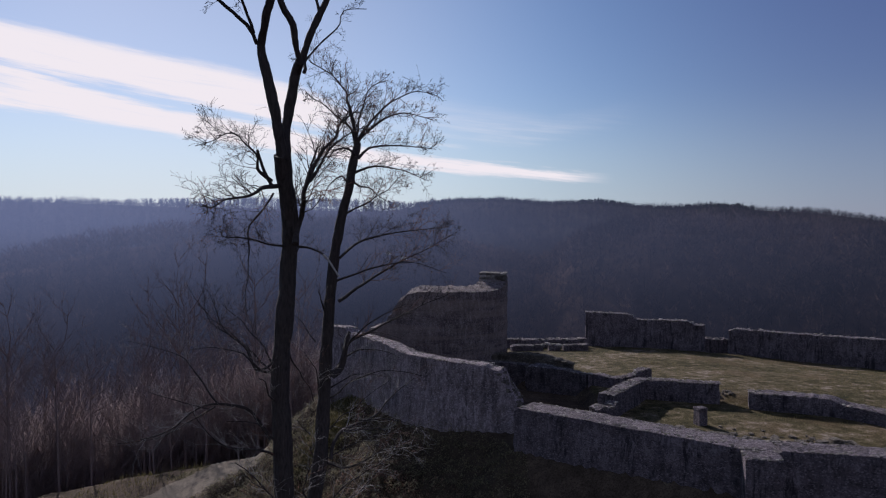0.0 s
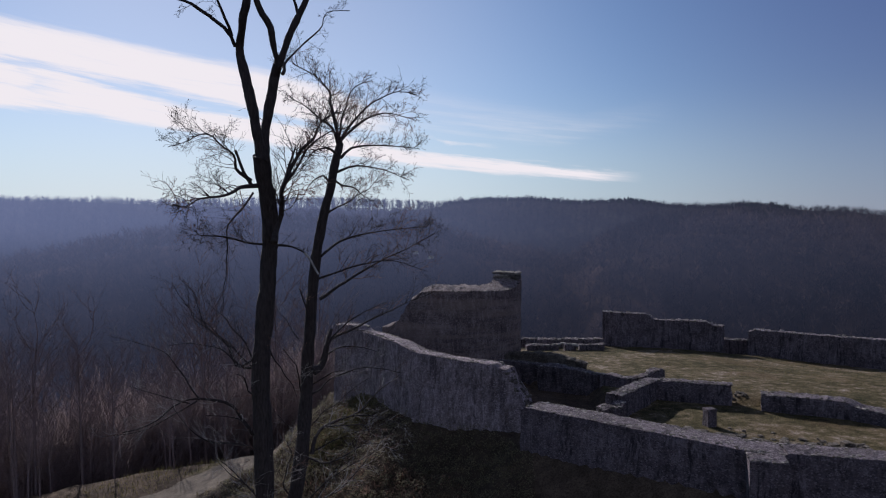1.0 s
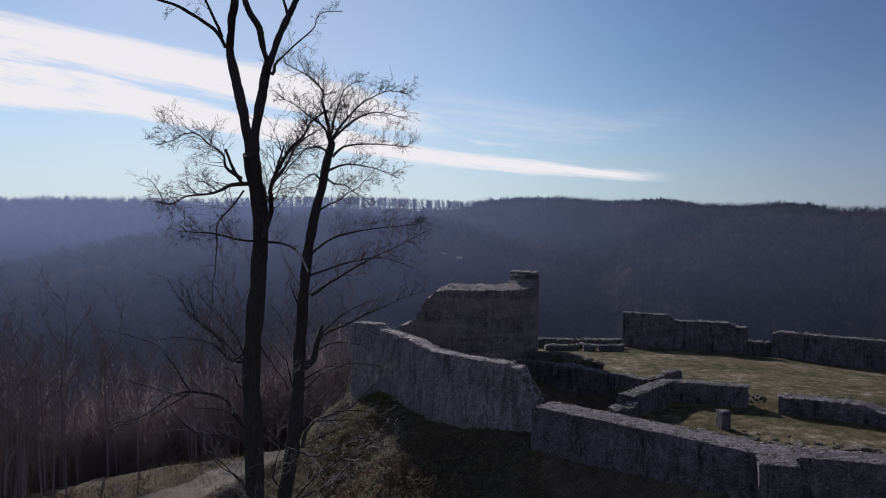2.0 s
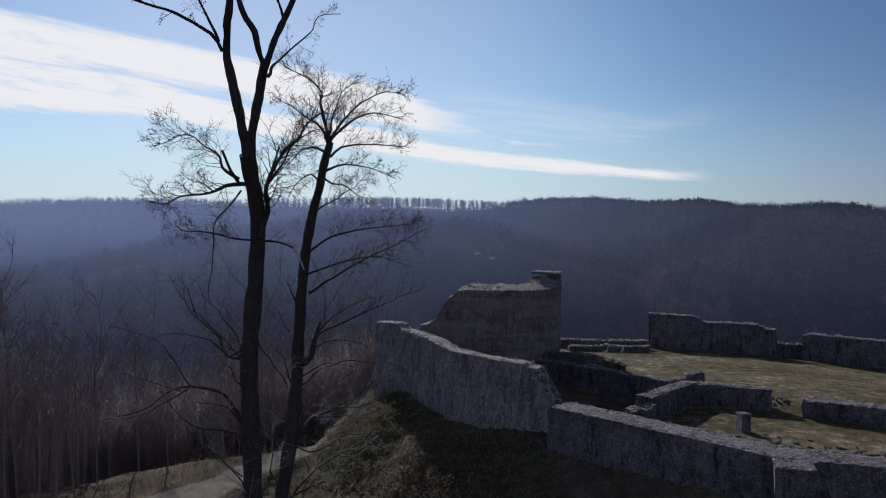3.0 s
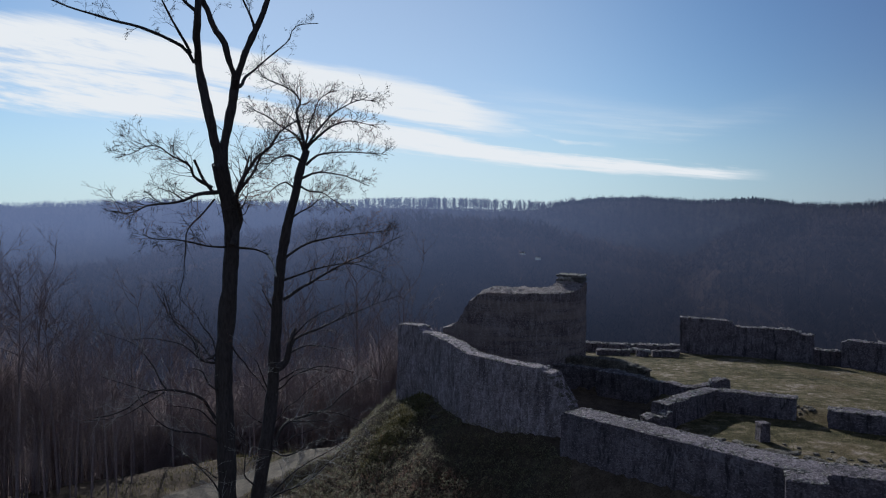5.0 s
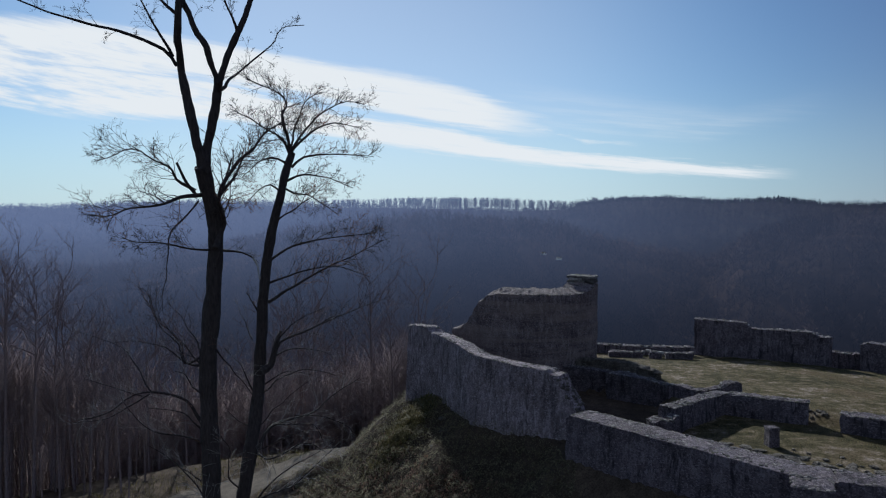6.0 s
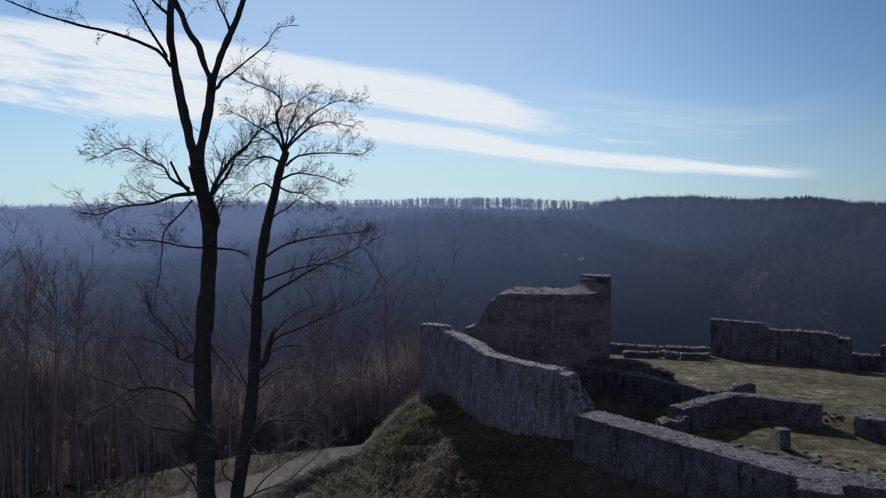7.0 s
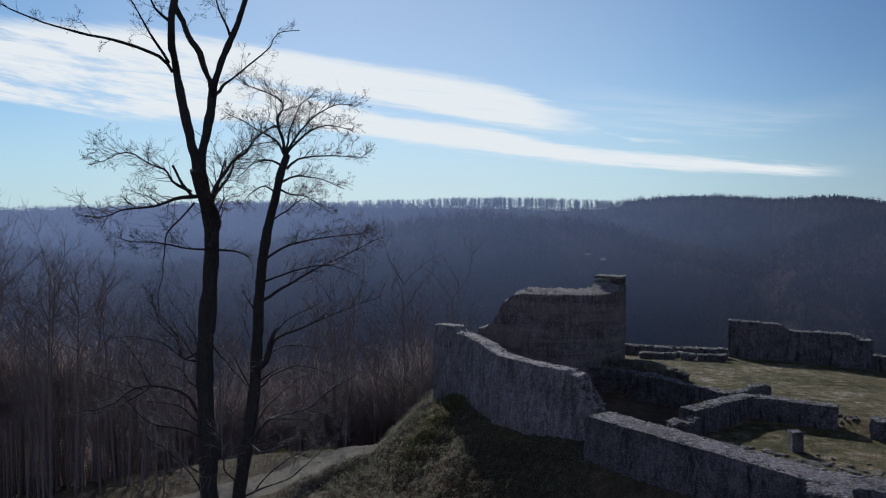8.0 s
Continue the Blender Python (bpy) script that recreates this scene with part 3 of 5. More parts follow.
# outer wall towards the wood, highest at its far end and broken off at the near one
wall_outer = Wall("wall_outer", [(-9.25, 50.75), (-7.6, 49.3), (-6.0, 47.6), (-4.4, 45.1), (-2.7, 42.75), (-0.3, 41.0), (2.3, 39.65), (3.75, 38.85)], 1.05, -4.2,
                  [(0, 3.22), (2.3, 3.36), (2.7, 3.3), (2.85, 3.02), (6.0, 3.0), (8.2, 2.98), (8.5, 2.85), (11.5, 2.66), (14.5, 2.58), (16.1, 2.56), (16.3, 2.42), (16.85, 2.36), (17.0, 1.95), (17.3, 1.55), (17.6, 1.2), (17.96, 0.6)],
                  "tall weathered grey rubble curtain wall streaked with rain stains", PALE_STONE, batter=0.35, seed=11, ragged=0.6)
wall_front = Wall("wall_front", [(3.45, 36.75), (5.5, 35.1), (7.5, 33.65), (9.3, 32.45), (10.9, 31.35), (12.5, 30.2), (14.1, 29.6)], 1.65, -6.0,
                  [(0, 0.78), (0.25, 1.0), (4, 1.02), (9, 0.98), (13, 0.95)], "low grey rubble outer wall with a wide stony top", batter=0.25, seed=12, ragged=0.4, step=0.25)
wall_side = Wall("wall_side", [(14.1, 29.6), (16.0, 29.3), (18.0, 28.85), (24.0, 27.4), (30.0, 26.0)], 1.5, -6.0,
                 [(0, 1.02), (18, 0.98)], "low grey rubble outer wall continuing past a buttress", batter=0.15, seed=13, ragged=0.4)
buttress = Wall("wall_buttress", [(12.35, 29.05), (13.75, 28.78)], 1.15, -6.0, [(0, 0.86), (1.6, 0.86)], "squat rubble buttress against the outer wall", batter=0.1, seed=14, crown=0.1, category="buttress", ragged=0.3)

# inner walls of the rooms
wall_room = Wall("wall_room", [(8.75, 37.3), (11.75, 42.0), (15.65, 40.8)], 0.85, -0.9, [(0, 1.5), (2.0, 1.42), (5.6, 1.3), (9.7, 1.32)],
                 "L-shaped knee-high room wall of grey rubble in the courtyard", seed=15)
wall_stub = Wall("wall_stub", [(7.75, 36.35), (8.95, 36.95)], 0.8, -0.9, [(0, 0.95), (0.5, 1.1), (0.75, 0.9), (1.3, 1.22)], "short crumbling stub of rubble wall", seed=16, step=0.2)
wall_chamber = Wall("wall_chamber", [(6.75, 47.35), (7.9, 46.7), (8.95, 46.05)], 0.7, -1.4, [(0, 0.86), (0.7, 0.84), (1.0, 0.92), (1.5, 0.8), (2.6, 0.72)], "shaded rubble wall of the sunken chamber", SHADED_STONE, seed=17, step=0.2)
wall_pier = Wall("wall_pier", [(5.2, 48.1), (6.75, 47.35)], 1.2, -1.4, [(0, 0.82), (0.4, 0.9), (1.7, 0.88)], "square rubble pier in the sunken chamber", SHADED_STONE, seed=37, category="pier", step=0.2)
wall_recess = Wall("wall_recess", [(1.7, 50.1), (3.6, 49.5), (5.4, 49.0)], 0.7, -1.4, [(0, 0.85), (4.0, 0.8)], "shaded back wall of a recess beside the tower", SHADED_STONE, seed=38)
wall_terrace = Wall("wall_terrace", [(9.0, 45.75), (10.5, 44.75), (11.6, 44.7), (12.85, 45.45), (13.35, 46.4)], 0.7, -0.9, [(0, 0.84), (0.5, 0.84), (1.8, 0.78), (2.8, 0.88), (4.2, 1.24), (4.6, 1.28), (5.3, 1.0)],
                    "low angled rubble wall holding the meadow's edge", seed=39, step=0.2)
wall_vault = Wall("wall_vault", [(2.4, 50.9), (5.0, 50.4), (7.0, 49.8), (8.5, 49.2)], 0.75, -1.4, [(0, 1.05), (1.2, 1.22), (3.0, 1.3), (4.6, 1.22), (5.6, 1.0), (5.9, 0.85), (6.0, 0.98), (6.3, 0.75)], "rounded remnant of a collapsed vault beside the tower", RUBBLE, seed=18, rough=0.12)
wall_hall = Wall("wall_hall", [(16.9, 39.75), (19.4, 38.75), (20.75, 38.2), (22.4, 36.4), (26.0, 33.6)], 1.15, -0.6, [(0, 1.08), (4.1, 1.1), (4.25, 0.9), (6.5, 0.82), (12, 0.8)], "long low room wall of grey rubble with a stepped top", seed=19)

# far walls along the back of the courtyard
wall_north = Wall("wall_north", [(12.2, 63.7), (16.2, 63.0), (20.9, 62.1), (22.05, 61.5)], 1.0, -1.8,
                  [(0, 2.68), (4.0, 2.55), (4.12, 2.35), (4.3, 2.1), (8.8, 2.08), (8.95, 1.95), (9.3, 1.76), (10.2, 1.75)], "tall dark back wall of the castle stepping down in three heights", seed=20, ragged=0.4)
wall_north_low = Wall("wall_north_low", [(22.0, 62.9), (24.6, 62.6)], 0.9, -1.8, [(0, 0.4), (2.6, 0.38)], "low wall closing the gap between two tall ones", seed=21)
wall_east = Wall("wall_east", [(24.25, 61.6), (28.5, 59.4), (34.8, 56.8), (43.0, 53.6)], 1.0, -2.0, [(0, 1.3), (0.5, 1.5), (5, 1.42), (12, 1.3), (20, 1.2)], "long straight back wall of dark grey masonry", seed=22, ragged=0.5)
wall_foundation = Wall("wall_foundation", [(3.6, 62.2), (8.0, 62.0), (12.1, 62.5)], 0.9, -1.4, [(0, 0.42), (8.6, 0.40)], "ankle-high foundation wall beside the tower", seed=23)
for n, (a, b, z) in enumerate((((5.2, 59.9), (7.9, 60.0), 0.22), ((8.4, 60.0), (9.4, 60.05), 0.28), ((9.7, 60.0), (11.8, 60.2), 0.27))):
    Wall("wall_footing", [a, b], 0.75, -1.0, [(0, z), (3, z + 0.02)], "low block of old footing in the grass", seed=24 + n, step=0.2).capped(9, 0.5)


def ring(cx, cy, r, a0, a1, n=18):
    return [(cx + r * math.cos(radians(a0 + (a1 - a0) * i / n)), cy + r * math.sin(radians(a0 + (a1 - a0) * i / n))) for i in range(n + 1)]


def tower_course(z, h, w, d, cuts, turn):
    """One course of flat stones left on the parapet stump."""
    edges = [-0.5, *cuts, 0.5]
    for n, (a, b) in enumerate(zip(edges, edges[1:])):
        bm = bmesh.new()
        bmesh.ops.create_cube(bm, size=1, matrix=Matrix.Translation((w * (a + b) / 2, 0.05 * math.sin(7 * n + z * 9), 0)) @ Matrix.Diagonal((w * (b - a) - 0.035, d * (0.9 + 0.1 * math.cos(5 * n + z)), h, 1)))
        bmesh.ops.subdivide_edges(bm, edges=bm.edges[:], cuts=3, use_grid_fill=True)
        for v in bm.verts:
            v.co += Vector((noise.noise(v.co * 3 + Vector((z, n, 0))), noise.noise(v.co * 3 + Vector((0, z, n))), 0.6 * noise.noise(v.co * 4 + Vector((n, 0, z))))) * 0.13
        me = bpy.data.meshes.new("coping_slab")
        bm.to_mesh(me)
        bm.free()
        me.materials.append(CAP)
        put_part("coping_slab", me, tower.ob).matrix_basis = pose(3.35, 54.15, z, 1.2 * math.sin(n + z), 1.5, -8 + turn)


# the tower: a third of its ring still stands, with a stump of the parapet
tower = Wall("tower", ring(-1.6, 54.6, 6.0, -134, 4, 24), 2.0, -1.5,
             [(0, 3.15), (1.1, 3.3), (1.25, 3.62), (1.6, 3.7), (1.75, 4.15), (2.0, 4.22), (2.1, 4.72), (2.35, 4.8), (2.5, 5.25), (2.95, 5.36), (3.1, 5.7), (3.6, 5.78), (4.0, 5.93), (9, 5.80), (10.8, 5.80), (11.7, 5.95), (12.3, 6.14), (12.6, 6.28), (14.5, 6.28)],
             "broken round tower of brownish masonry with a single parapet stump", TOWER_STONE, rough=0.05, crown=0.3, seed=40, category="tower", kind="thing", step=0.18)

wall_outer.capped(440, 0.21, 0, 16.8, 0.95)
wall_outer.capped(46, 0.40, 16.8, 17.96, 0.95, -0.10, 1.0, RUBBLE_MESHES)
wall_front.capped(620, 0.19, 0.0, None, 0.97)
wall_side.capped(260, 0.19, 0, 8, 0.97)
buttress.capped(70, 0.17)
wall_room.capped(260, 0.2)
wall_stub.capped(26, 0.30)
wall_chamber.capped(30, 0.25)
wall_pier.capped(24, 0.25)
wall_recess.capped(30, 0.25)
wall_terrace.capped(70, 0.24)
wall_vault.capped(70, 0.36, meshes=RUBBLE_MESHES)
wall_hall.capped(220, 0.22)
wall_north.capped(90, 0.30)
wall_north.capped(10, 0.26, 4.05, 4.35, 1.0, -0.25)
wall_north.capped(10, 0.26, 8.85, 9.35, 1.0, -0.2)
wall_north_low.capped(16, 0.35)
wall_east.capped(140, 0.30)
wall_foundation.capped(70, 0.34)
tower.capped(230, 0.22, spread=0.95, lift=-0.02)
for course in ((6.34, 0.14, 1.75, 1.8, (-0.1, 0.3), 3), (6.50, 0.16, 2.0, 1.7, (-0.22, 0.16), -4), (6.67, 0.15, 1.9, 1.65, (0.05,), 4), (6.84, 0.15, 2.05, 1.6, (-0.15, 0.24), -2)):
    tower_course(*course)


def stone_post():
    """Square masonry pillar stump with a flat slab on top."""
    root = tagged(new("pillar_stump"), "square grey masonry pillar stump standing in the grass", "pillar")
    root.location = (13.15, 36.75, height_at(13.15, 36.75))
    for n, (w, z0, z1) in enumerate(((0.52, -0.1, 0.45), (0.50, 0.45, 0.78), (0.56, 0.78, 0.92))):
        bm = bmesh.new()
        bmesh.ops.create_cube(bm, size=1, matrix=Matrix.Translation((0, 0, (z0 + z1) / 2)) @ Matrix.Diagonal((w, w * 0.95, z1 - z0, 1)))
        bmesh.ops.bevel(bm, geom=bm.edges[:], offset=0.02, segments=2, affect="EDGES")
        for v in bm.verts:
            v.co += Vector((noise.noise(v.co * 4 + Vector((n, 0, 0))), noise.noise(v.co * 4 + Vector((0, n, 3))), 0)) * 0.03
        me = bpy.data.meshes.new("course")
        bm.to_mesh(me)
        bm.free()
        me.materials.append(STONE)
        put_part("slab" if n == 2 else "course", me, root)
    root.rotation_euler.z = radians(20)


stone_post()


def loose_stones():
    """Fallen blocks on the courtyard floor."""
    rng = random.Random(5)
    spots = [(18.4, 33.4, 0.9, 0.7), (-5.1, 44.8, 1.0, 0.3), (14.6, 43.1, 0.5, 0.4), (15.2, 42.4, 0.6, 0.3)]
    for n in range(24):
        s = rng.random()
        spots.append((13.4 + 3.2 * s + rng.gauss(0, 0.3), 45.2 - 3.3 * s + rng.gauss(0, 0.3), rng.uniform(0.2, 0.6), rng.uniform(0.15, 0.35)))
    for n in range(210):
        s = rng.random()
        x = 10.0 + 9.5 * s
        y = 34.6 - 2.6 * s + rng.gauss(0, 0.7) + 0.6
        spots.append((x, y, rng.uniform(0.2, 0.7), rng.uniform(0.12, 0.26)))
    for n in range(5):
        spots.append((-4.7 + rng.gauss(0, 0.7), 43.2 + rng.gauss(0, 0.5), rng.uniform(0.15, 0.5), 0.2))
    for x, y, size, tall in spots:
        ob = new("fallen_stone", RUBBLE_MESHES[rng.randrange(8)])
        ob.matrix_basis = pose(x, y, height_at(x, y) + tall * 0.12, rng.uniform(-8, 8), rng.uniform(-8, 8), rng.uniform(0, 360)) @ Matrix.Diagonal((size, size * rng.uniform(0.6, 1), tall, 1))
        tagged(ob, "loose grey stone fallen from the walls onto the ground", "stone", "fallen stones")


loose_stones()


# ---- the two bare trees close to the camera ----
class BareTree:
    """A leafless tree from its main lines; finer twigs grow from them."""

    def __init__(self, x, y, turn, label, seed, red=0.0):
        self.root = tagged(new("bare_tree"), label, "tree")
        self.root.matrix_basis = pose(x, y, 0, 0, 0, turn)
        self.rng = random.Random(seed)
        self.twigs, self.red_twigs, self.low_twigs, self.red = Tubes(), Tubes(), Tubes(), red

    def line(self, name, points, r0, r1, sides, mat, grain, label=""):
        pts = curve_points(points, 0.12 if r0 > 0.06 else 0.16)
        tubes, n = Tubes(), len(pts)
        pts = [p + Vector((noise.noise(p * 2.1), noise.noise(p * 2.1 + Vector((4, 4, 4))), 0)) * grain for p in pts]
        radii = []
        for i, p in enumerate(pts):
            f = i / (n - 1)
            radii.append((r1 + (r0 - r1) * (1 - f) ** (1.0 if r0 > 0.07 else 1.6)) * (1 + 0.22 * noise.noise(p * 1.7) + 0.10 * noise.noise(p * 6)))
        tubes.add(pts, radii, sides)
        if r0 > 0.07:
            for v in tubes.verts:
                v += Vector((noise.noise(v * 5.3), noise.noise(v * 5.3 + Vector((3, 8, 2))), 0)) * 0.018
        put_part(name, tubes.mesh(name, mat), self.root, label)
        return pts

    def trunk(self, points, r0, r1):
        # down to the ground with a flared foot
        (x, y, z), (x2, y2, _) = points[0], points[1]
        m = self.root.matrix_basis @ Vector((x, y, 0))
        g = height_at(m.x, m.y)
        foot = [(x + (x - x2) * 0.6, y, g - 0.3), (x + (x - x2) * 0.5, y, g + 0.6), (x + (x - x2) * 0.3, y, (g + z) / 2)]
        pts = curve_points(foot + list(points), 0.15)
        n = len(pts)
        tubes = Tubes()
        radii = []
        for i, p in enumerate(pts):
            f = max(0.0, (p.z - points[0][2]) / (points[-1][2] - points[0][2]))
            flare = 1 + 0.7 * math.exp(-(p.z - g) / 0.6)
            radii.append((r0 + (r1 - r0) * f) * flare * (1 + 0.10 * noise.noise(p * 1.5) + 0.06 * noise.noise(p * 5)))
        tubes.add(pts, radii, 14)
        # bark ridges
        for v in tubes.verts:
            v += Vector((noise.noise((v.x * 9, v.y * 9, v.z * 1.8)), noise.noise((v.x * 9 + 5, v.y * 9, v.z * 1.8)), 0)) * 0.022 + Vector((noise.noise(v * 2.7), noise.noise(v * 2.7 + Vector((3, 8, 2))), 0)) * 0.025
        put_part("trunk", tubes.mesh("trunk", BARK), self.root)

    def leader(self, points, r0, r1):
        pts = self.line("leader", points, r0, r1, 10, BARK, 0.03)
        self.sprout(pts[len(pts) // 3:], 3, 0.6, 0.009, 1)

    def limb(self, points, r0, r1):
        pts = self.line("limb", points, r0, r1, 7, BARK, 0.09)
        length = sum((a - b).length for a, b in zip(pts, pts[1:]))
        low = pts[-1].z < 10.2
        self.sprout(pts[len(pts) // 5:], int(4 + length * (4.5 if low else 7.5)), (0.35 + length * 0.16 if low else 0.28 + length * 0.15), max(r0 * 0.24, 0.005), 1 if low else 2)

    def bough(self, points, r0, r1):
        """A broken limb high in the tree with hardly a twig left."""
        pts = self.line("limb", points, r0, r1, 7, BARK, 0.09)
        self.sprout(pts[len(pts) // 4:], 9, 0.55, 0.007, 2)

    def stub(self, points, r0, r1):
        self.line("stub", points, r0, r1, 7, BARK, 0.02, "snapped-off dead branch stub")

    def deadwood(self, points, r0, r1):
        self.line("dead_branch", points, r0, r1, 6, PALE_WOOD, 0.02, "barkless pale broken branch")

    def sprout(self, pts, count, length, radius, level):
        rng = self.rng
        for n in range(count):
            i = min(int(len(pts) * (n + rng.random()) / count), len(pts) - 2)
            along = (pts[i + 1] - pts[i]).normalized()
            turn = Vector((rng.uniform(-1, 1), rng.uniform(-1, 1), rng.uniform(-0.5, 1)))
            turn = (turn - along * turn.dot(along)).normalized()
            f = i / len(pts)
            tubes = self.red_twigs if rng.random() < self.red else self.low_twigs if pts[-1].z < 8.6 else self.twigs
            shoot(rng, tubes, pts[i], along * 0.8 + turn * rng.uniform(0.5, 1.0), length * rng.uniform(0.6, 1.15) * (1 - 0.35 * f), radius * (1 - 0.4 * f), level, 0.1, 0.28)

    def finish(self):
        put_part("crown", self.twigs.mesh("crown", TWIG), self.root)
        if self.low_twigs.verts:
            put_part("lower_crown", self.low_twigs.mesh("lower_crown", SUNLIT_TWIG), self.root, "lower twigs with sunlit paleness put into the bark colour", "stuff")
        if self.red_twigs.verts:
            put_part("budding_crown", self.red_twigs.mesh("budding_crown", RED_TWIG), self.root, "reddish budding twigs", "stuff")


def tall_tree():
    t = BareTree(-3.5, 15.2, 17.784, "tall bare dark tree with a forked trunk", 3, 0.12)
    t.trunk([(0.24, 0.45, -0.12), (0.17, 0.45, 2.07), (0.09, 0.45, 3.79), (0.03, 0.45, 5.84), (-0.01, 0.49, 7.26), (0.12, 0.45, 8.7), (0.22, 0.47, 10.11), (0.21, 0.37, 10.89), (0.09, 0.21, 11.58), (0.05, 0.01, 12.05)], 0.255, 0.172)
    t.leader([(0.06, 0.04, 11.99), (-0.12, -0.11, 12.99), (-0.26, -0.12, 13.67), (-0.39, -0.1, 14.34), (-0.23, -0.81, 15.09), (-0.13, -0.85, 15.85), (0.02, -0.89, 16.99), (-0.05, -0.92, 18.36), (0.14, -0.96, 19.97)], 0.125, 0.028)
    t.leader([(0.06, -0.02, 11.91), (0.19, 0.26, 12.9), (0.36, 0.23, 13.86), (0.41, -0.04, 14.08)], 0.125, 0.098)
    t.bough([(0.41, -0.04, 14.06), (0.21, -0.34, 14.76), (-0.07, -0.46, 15.38), (-0.26, -0.42, 15.99), (-0.54, -0.38, 17.05), (-0.66, -0.34, 18.51)], 0.076, 0.021)
    t.leader([(0.43, 0.06, 14.04), (0.76, 0.05, 14.92), (1.12, 0.03, 15.72), (1.32, 0.07, 16.54), (1.41, 0.11, 17.9), (1.75, 0.15, 19.67)], 0.083, 0.021)
    t.bough([(0.51, -0.01, 13.85), (0.69, 0.73, 14.38), (1.15, 1.17, 14.9), (1.51, 1.37, 15.35), (1.63, 1.62, 15.74), (2.17, 1.76, 15.85)], 0.041, 0.01)
    t.bough([(-0.47, -0.14, 14.36), (-0.7, -0.41, 14.67), (-1.05, -1.11, 14.76), (-1.57, -2.09, 14.75), (-2.58, -2.21, 15.02), (-3.44, -2.33, 15.45)], 0.048, 0.014)
    t.bough([(-0.56, -0.17, 14.57), (-0.82, -0.58, 15.16), (-1.05, -0.78, 15.62), (-1.4, -0.98, 16.32)], 0.041, 0.014)
    t.bough([(-0.31, -0.58, 15.42), (-0.62, -0.73, 15.7), (-0.77, -0.88, 16.23)], 0.041, 0.014)
    t.bough([(0.82, 0.1, 15.2), (0.65, 0.02, 15.72), (0.52, -0.08, 16.36)], 0.041, 0.014)
    t.limb([(-0.04, 0.25, 11.4), (-0.4, -0.27, 11.33), (-0.73, -0.79, 11.13), (-1.09, -1.31, 11.05), (-1.41, -1.84, 10.87), (-1.51, -2.36, 10.9)], 0.055, 0.01)
    t.limb([(-0.17, 0.23, 11.51), (-0.42, -0.19, 11.74), (-0.52, -0.62, 12.0), (-0.72, -1.04, 12.1), (-1.0, -1.46, 12.31), (-1.61, -1.88, 12.0)], 0.041, 0.008)
    t.stub([(-0.15, 0.26, 11.38), (-0.31, 0.04, 11.67), (-0.49, -0.17, 12.13)], 0.041, 0.028)
    t.limb([(0.32, 0.04, 10.13), (0.45, 0.35, 10.68), (0.5, -0.29, 11.29), (0.69, -0.2, 11.9), (1.08, 0.03, 12.39), (1.35, 0.42, 12.85), (1.79, 0.62, 13.2)], 0.076, 0.014)
    t.limb([(0.5, -0.26, 11.33), (0.93, -0.16, 12.04), (1.43, -0.49, 12.51), (1.94, 0.21, 12.75)], 0.041, 0.01)
    t.stub([(0.53, -0.13, 11.43), (0.65, -0.15, 11.9), (0.78, -0.2, 12.24)], 0.041, 0.021)
    t.limb([(-0.12, 0.29, 11.24), (-0.33, 0.09, 10.96), (-0.61, -0.11, 10.54), (-0.7, -0.31, 10.01), (-0.71, -0.51, 8.74)], 0.028, 0.007)
    t.limb([(0.22, 0.47, 10.08), (-0.24, -0.02, 10.13), (-0.73, -0.51, 10.28), (-1.18, -0.99, 10.32), (-1.24, -1.48, 10.43)], 0.028, 0.01)
    t.limb([(0.29, 0.47, 10.08), (0.73, 0.9, 10.01), (1.02, 0.9, 9.86)], 0.034, 0.021)
    t.deadwood([(1.02, 0.9, 9.86), (1.17, 0.73, 9.67), (1.29, 0.3, 9.39)], 0.034, 0.021)
    t.stub([(0.03, 0.46, 9.55), (0.23, 0.31, 9.7), (0.39, 0.16, 10.05)], 0.021, 0.014)
    t.limb([(-0.2, 0.82, 5.66), (-0.5, 0.95, 6.14), (-0.81, 0.82, 6.44), (-1.35, 0.73, 6.56), (-1.74, 0.45, 6.59), (-2.38, 0.28, 6.17), (-2.86, 0.12, 6.1)], 0.048, 0.014)
    t.limb([(-0.04, 0.47, 6.55), (-0.28, 0.17, 6.83), (-0.38, -0.13, 7.18), (-0.53, -0.43, 7.33)], 0.028, 0.01)
    t.limb([(-0.17, 0.7, 7.22), (-0.51, 0.43, 7.36), (-0.73, 0.53, 7.76), (-1.15, 0.64, 8.25), (-1.51, 0.74, 8.95)], 0.034, 0.008)
    t.limb([(-0.12, 0.49, 7.34), (-0.35, 0.79, 7.79), (-0.67, 1.09, 8.18), (-1.21, 1.39, 8.74)], 0.028, 0.007)
    t.limb([(0.12, 0.45, 4.97), (-0.14, 0.32, 5.45), (-0.52, 0.18, 5.63), (-1.3, 0.05, 5.88), (-1.85, -0.08, 6.68)], 0.034, 0.008)
    t.limb([(0.04, 0.45, 3.53), (-0.07, 0.05, 4.26), (-0.6, -0.35, 5.23), (-0.97, -0.75, 5.7)], 0.034, 0.008)
    t.limb([(0.2, 0.48, 7.69), (0.44, 0.81, 7.2), (0.7, 1.14, 6.69), (0.82, 1.48, 6.31)], 0.021, 0.008)
    t.limb([(-0.04, 0.49, 7.12), (-0.73, 0.84, 7.78), (-1.44, 1.19, 8.32), (-2.02, 1.54, 9.18)], 0.028, 0.007)
    # low limbs
    t.limb([(-1.39, 0.45, 6.6), (-1.69, 0.55, 6.38), (-2.14, 0.65, 6.15), (-2.58, 0.75, 5.92), (-3.44, 0.85, 5.82)], 0.022, 0.007)
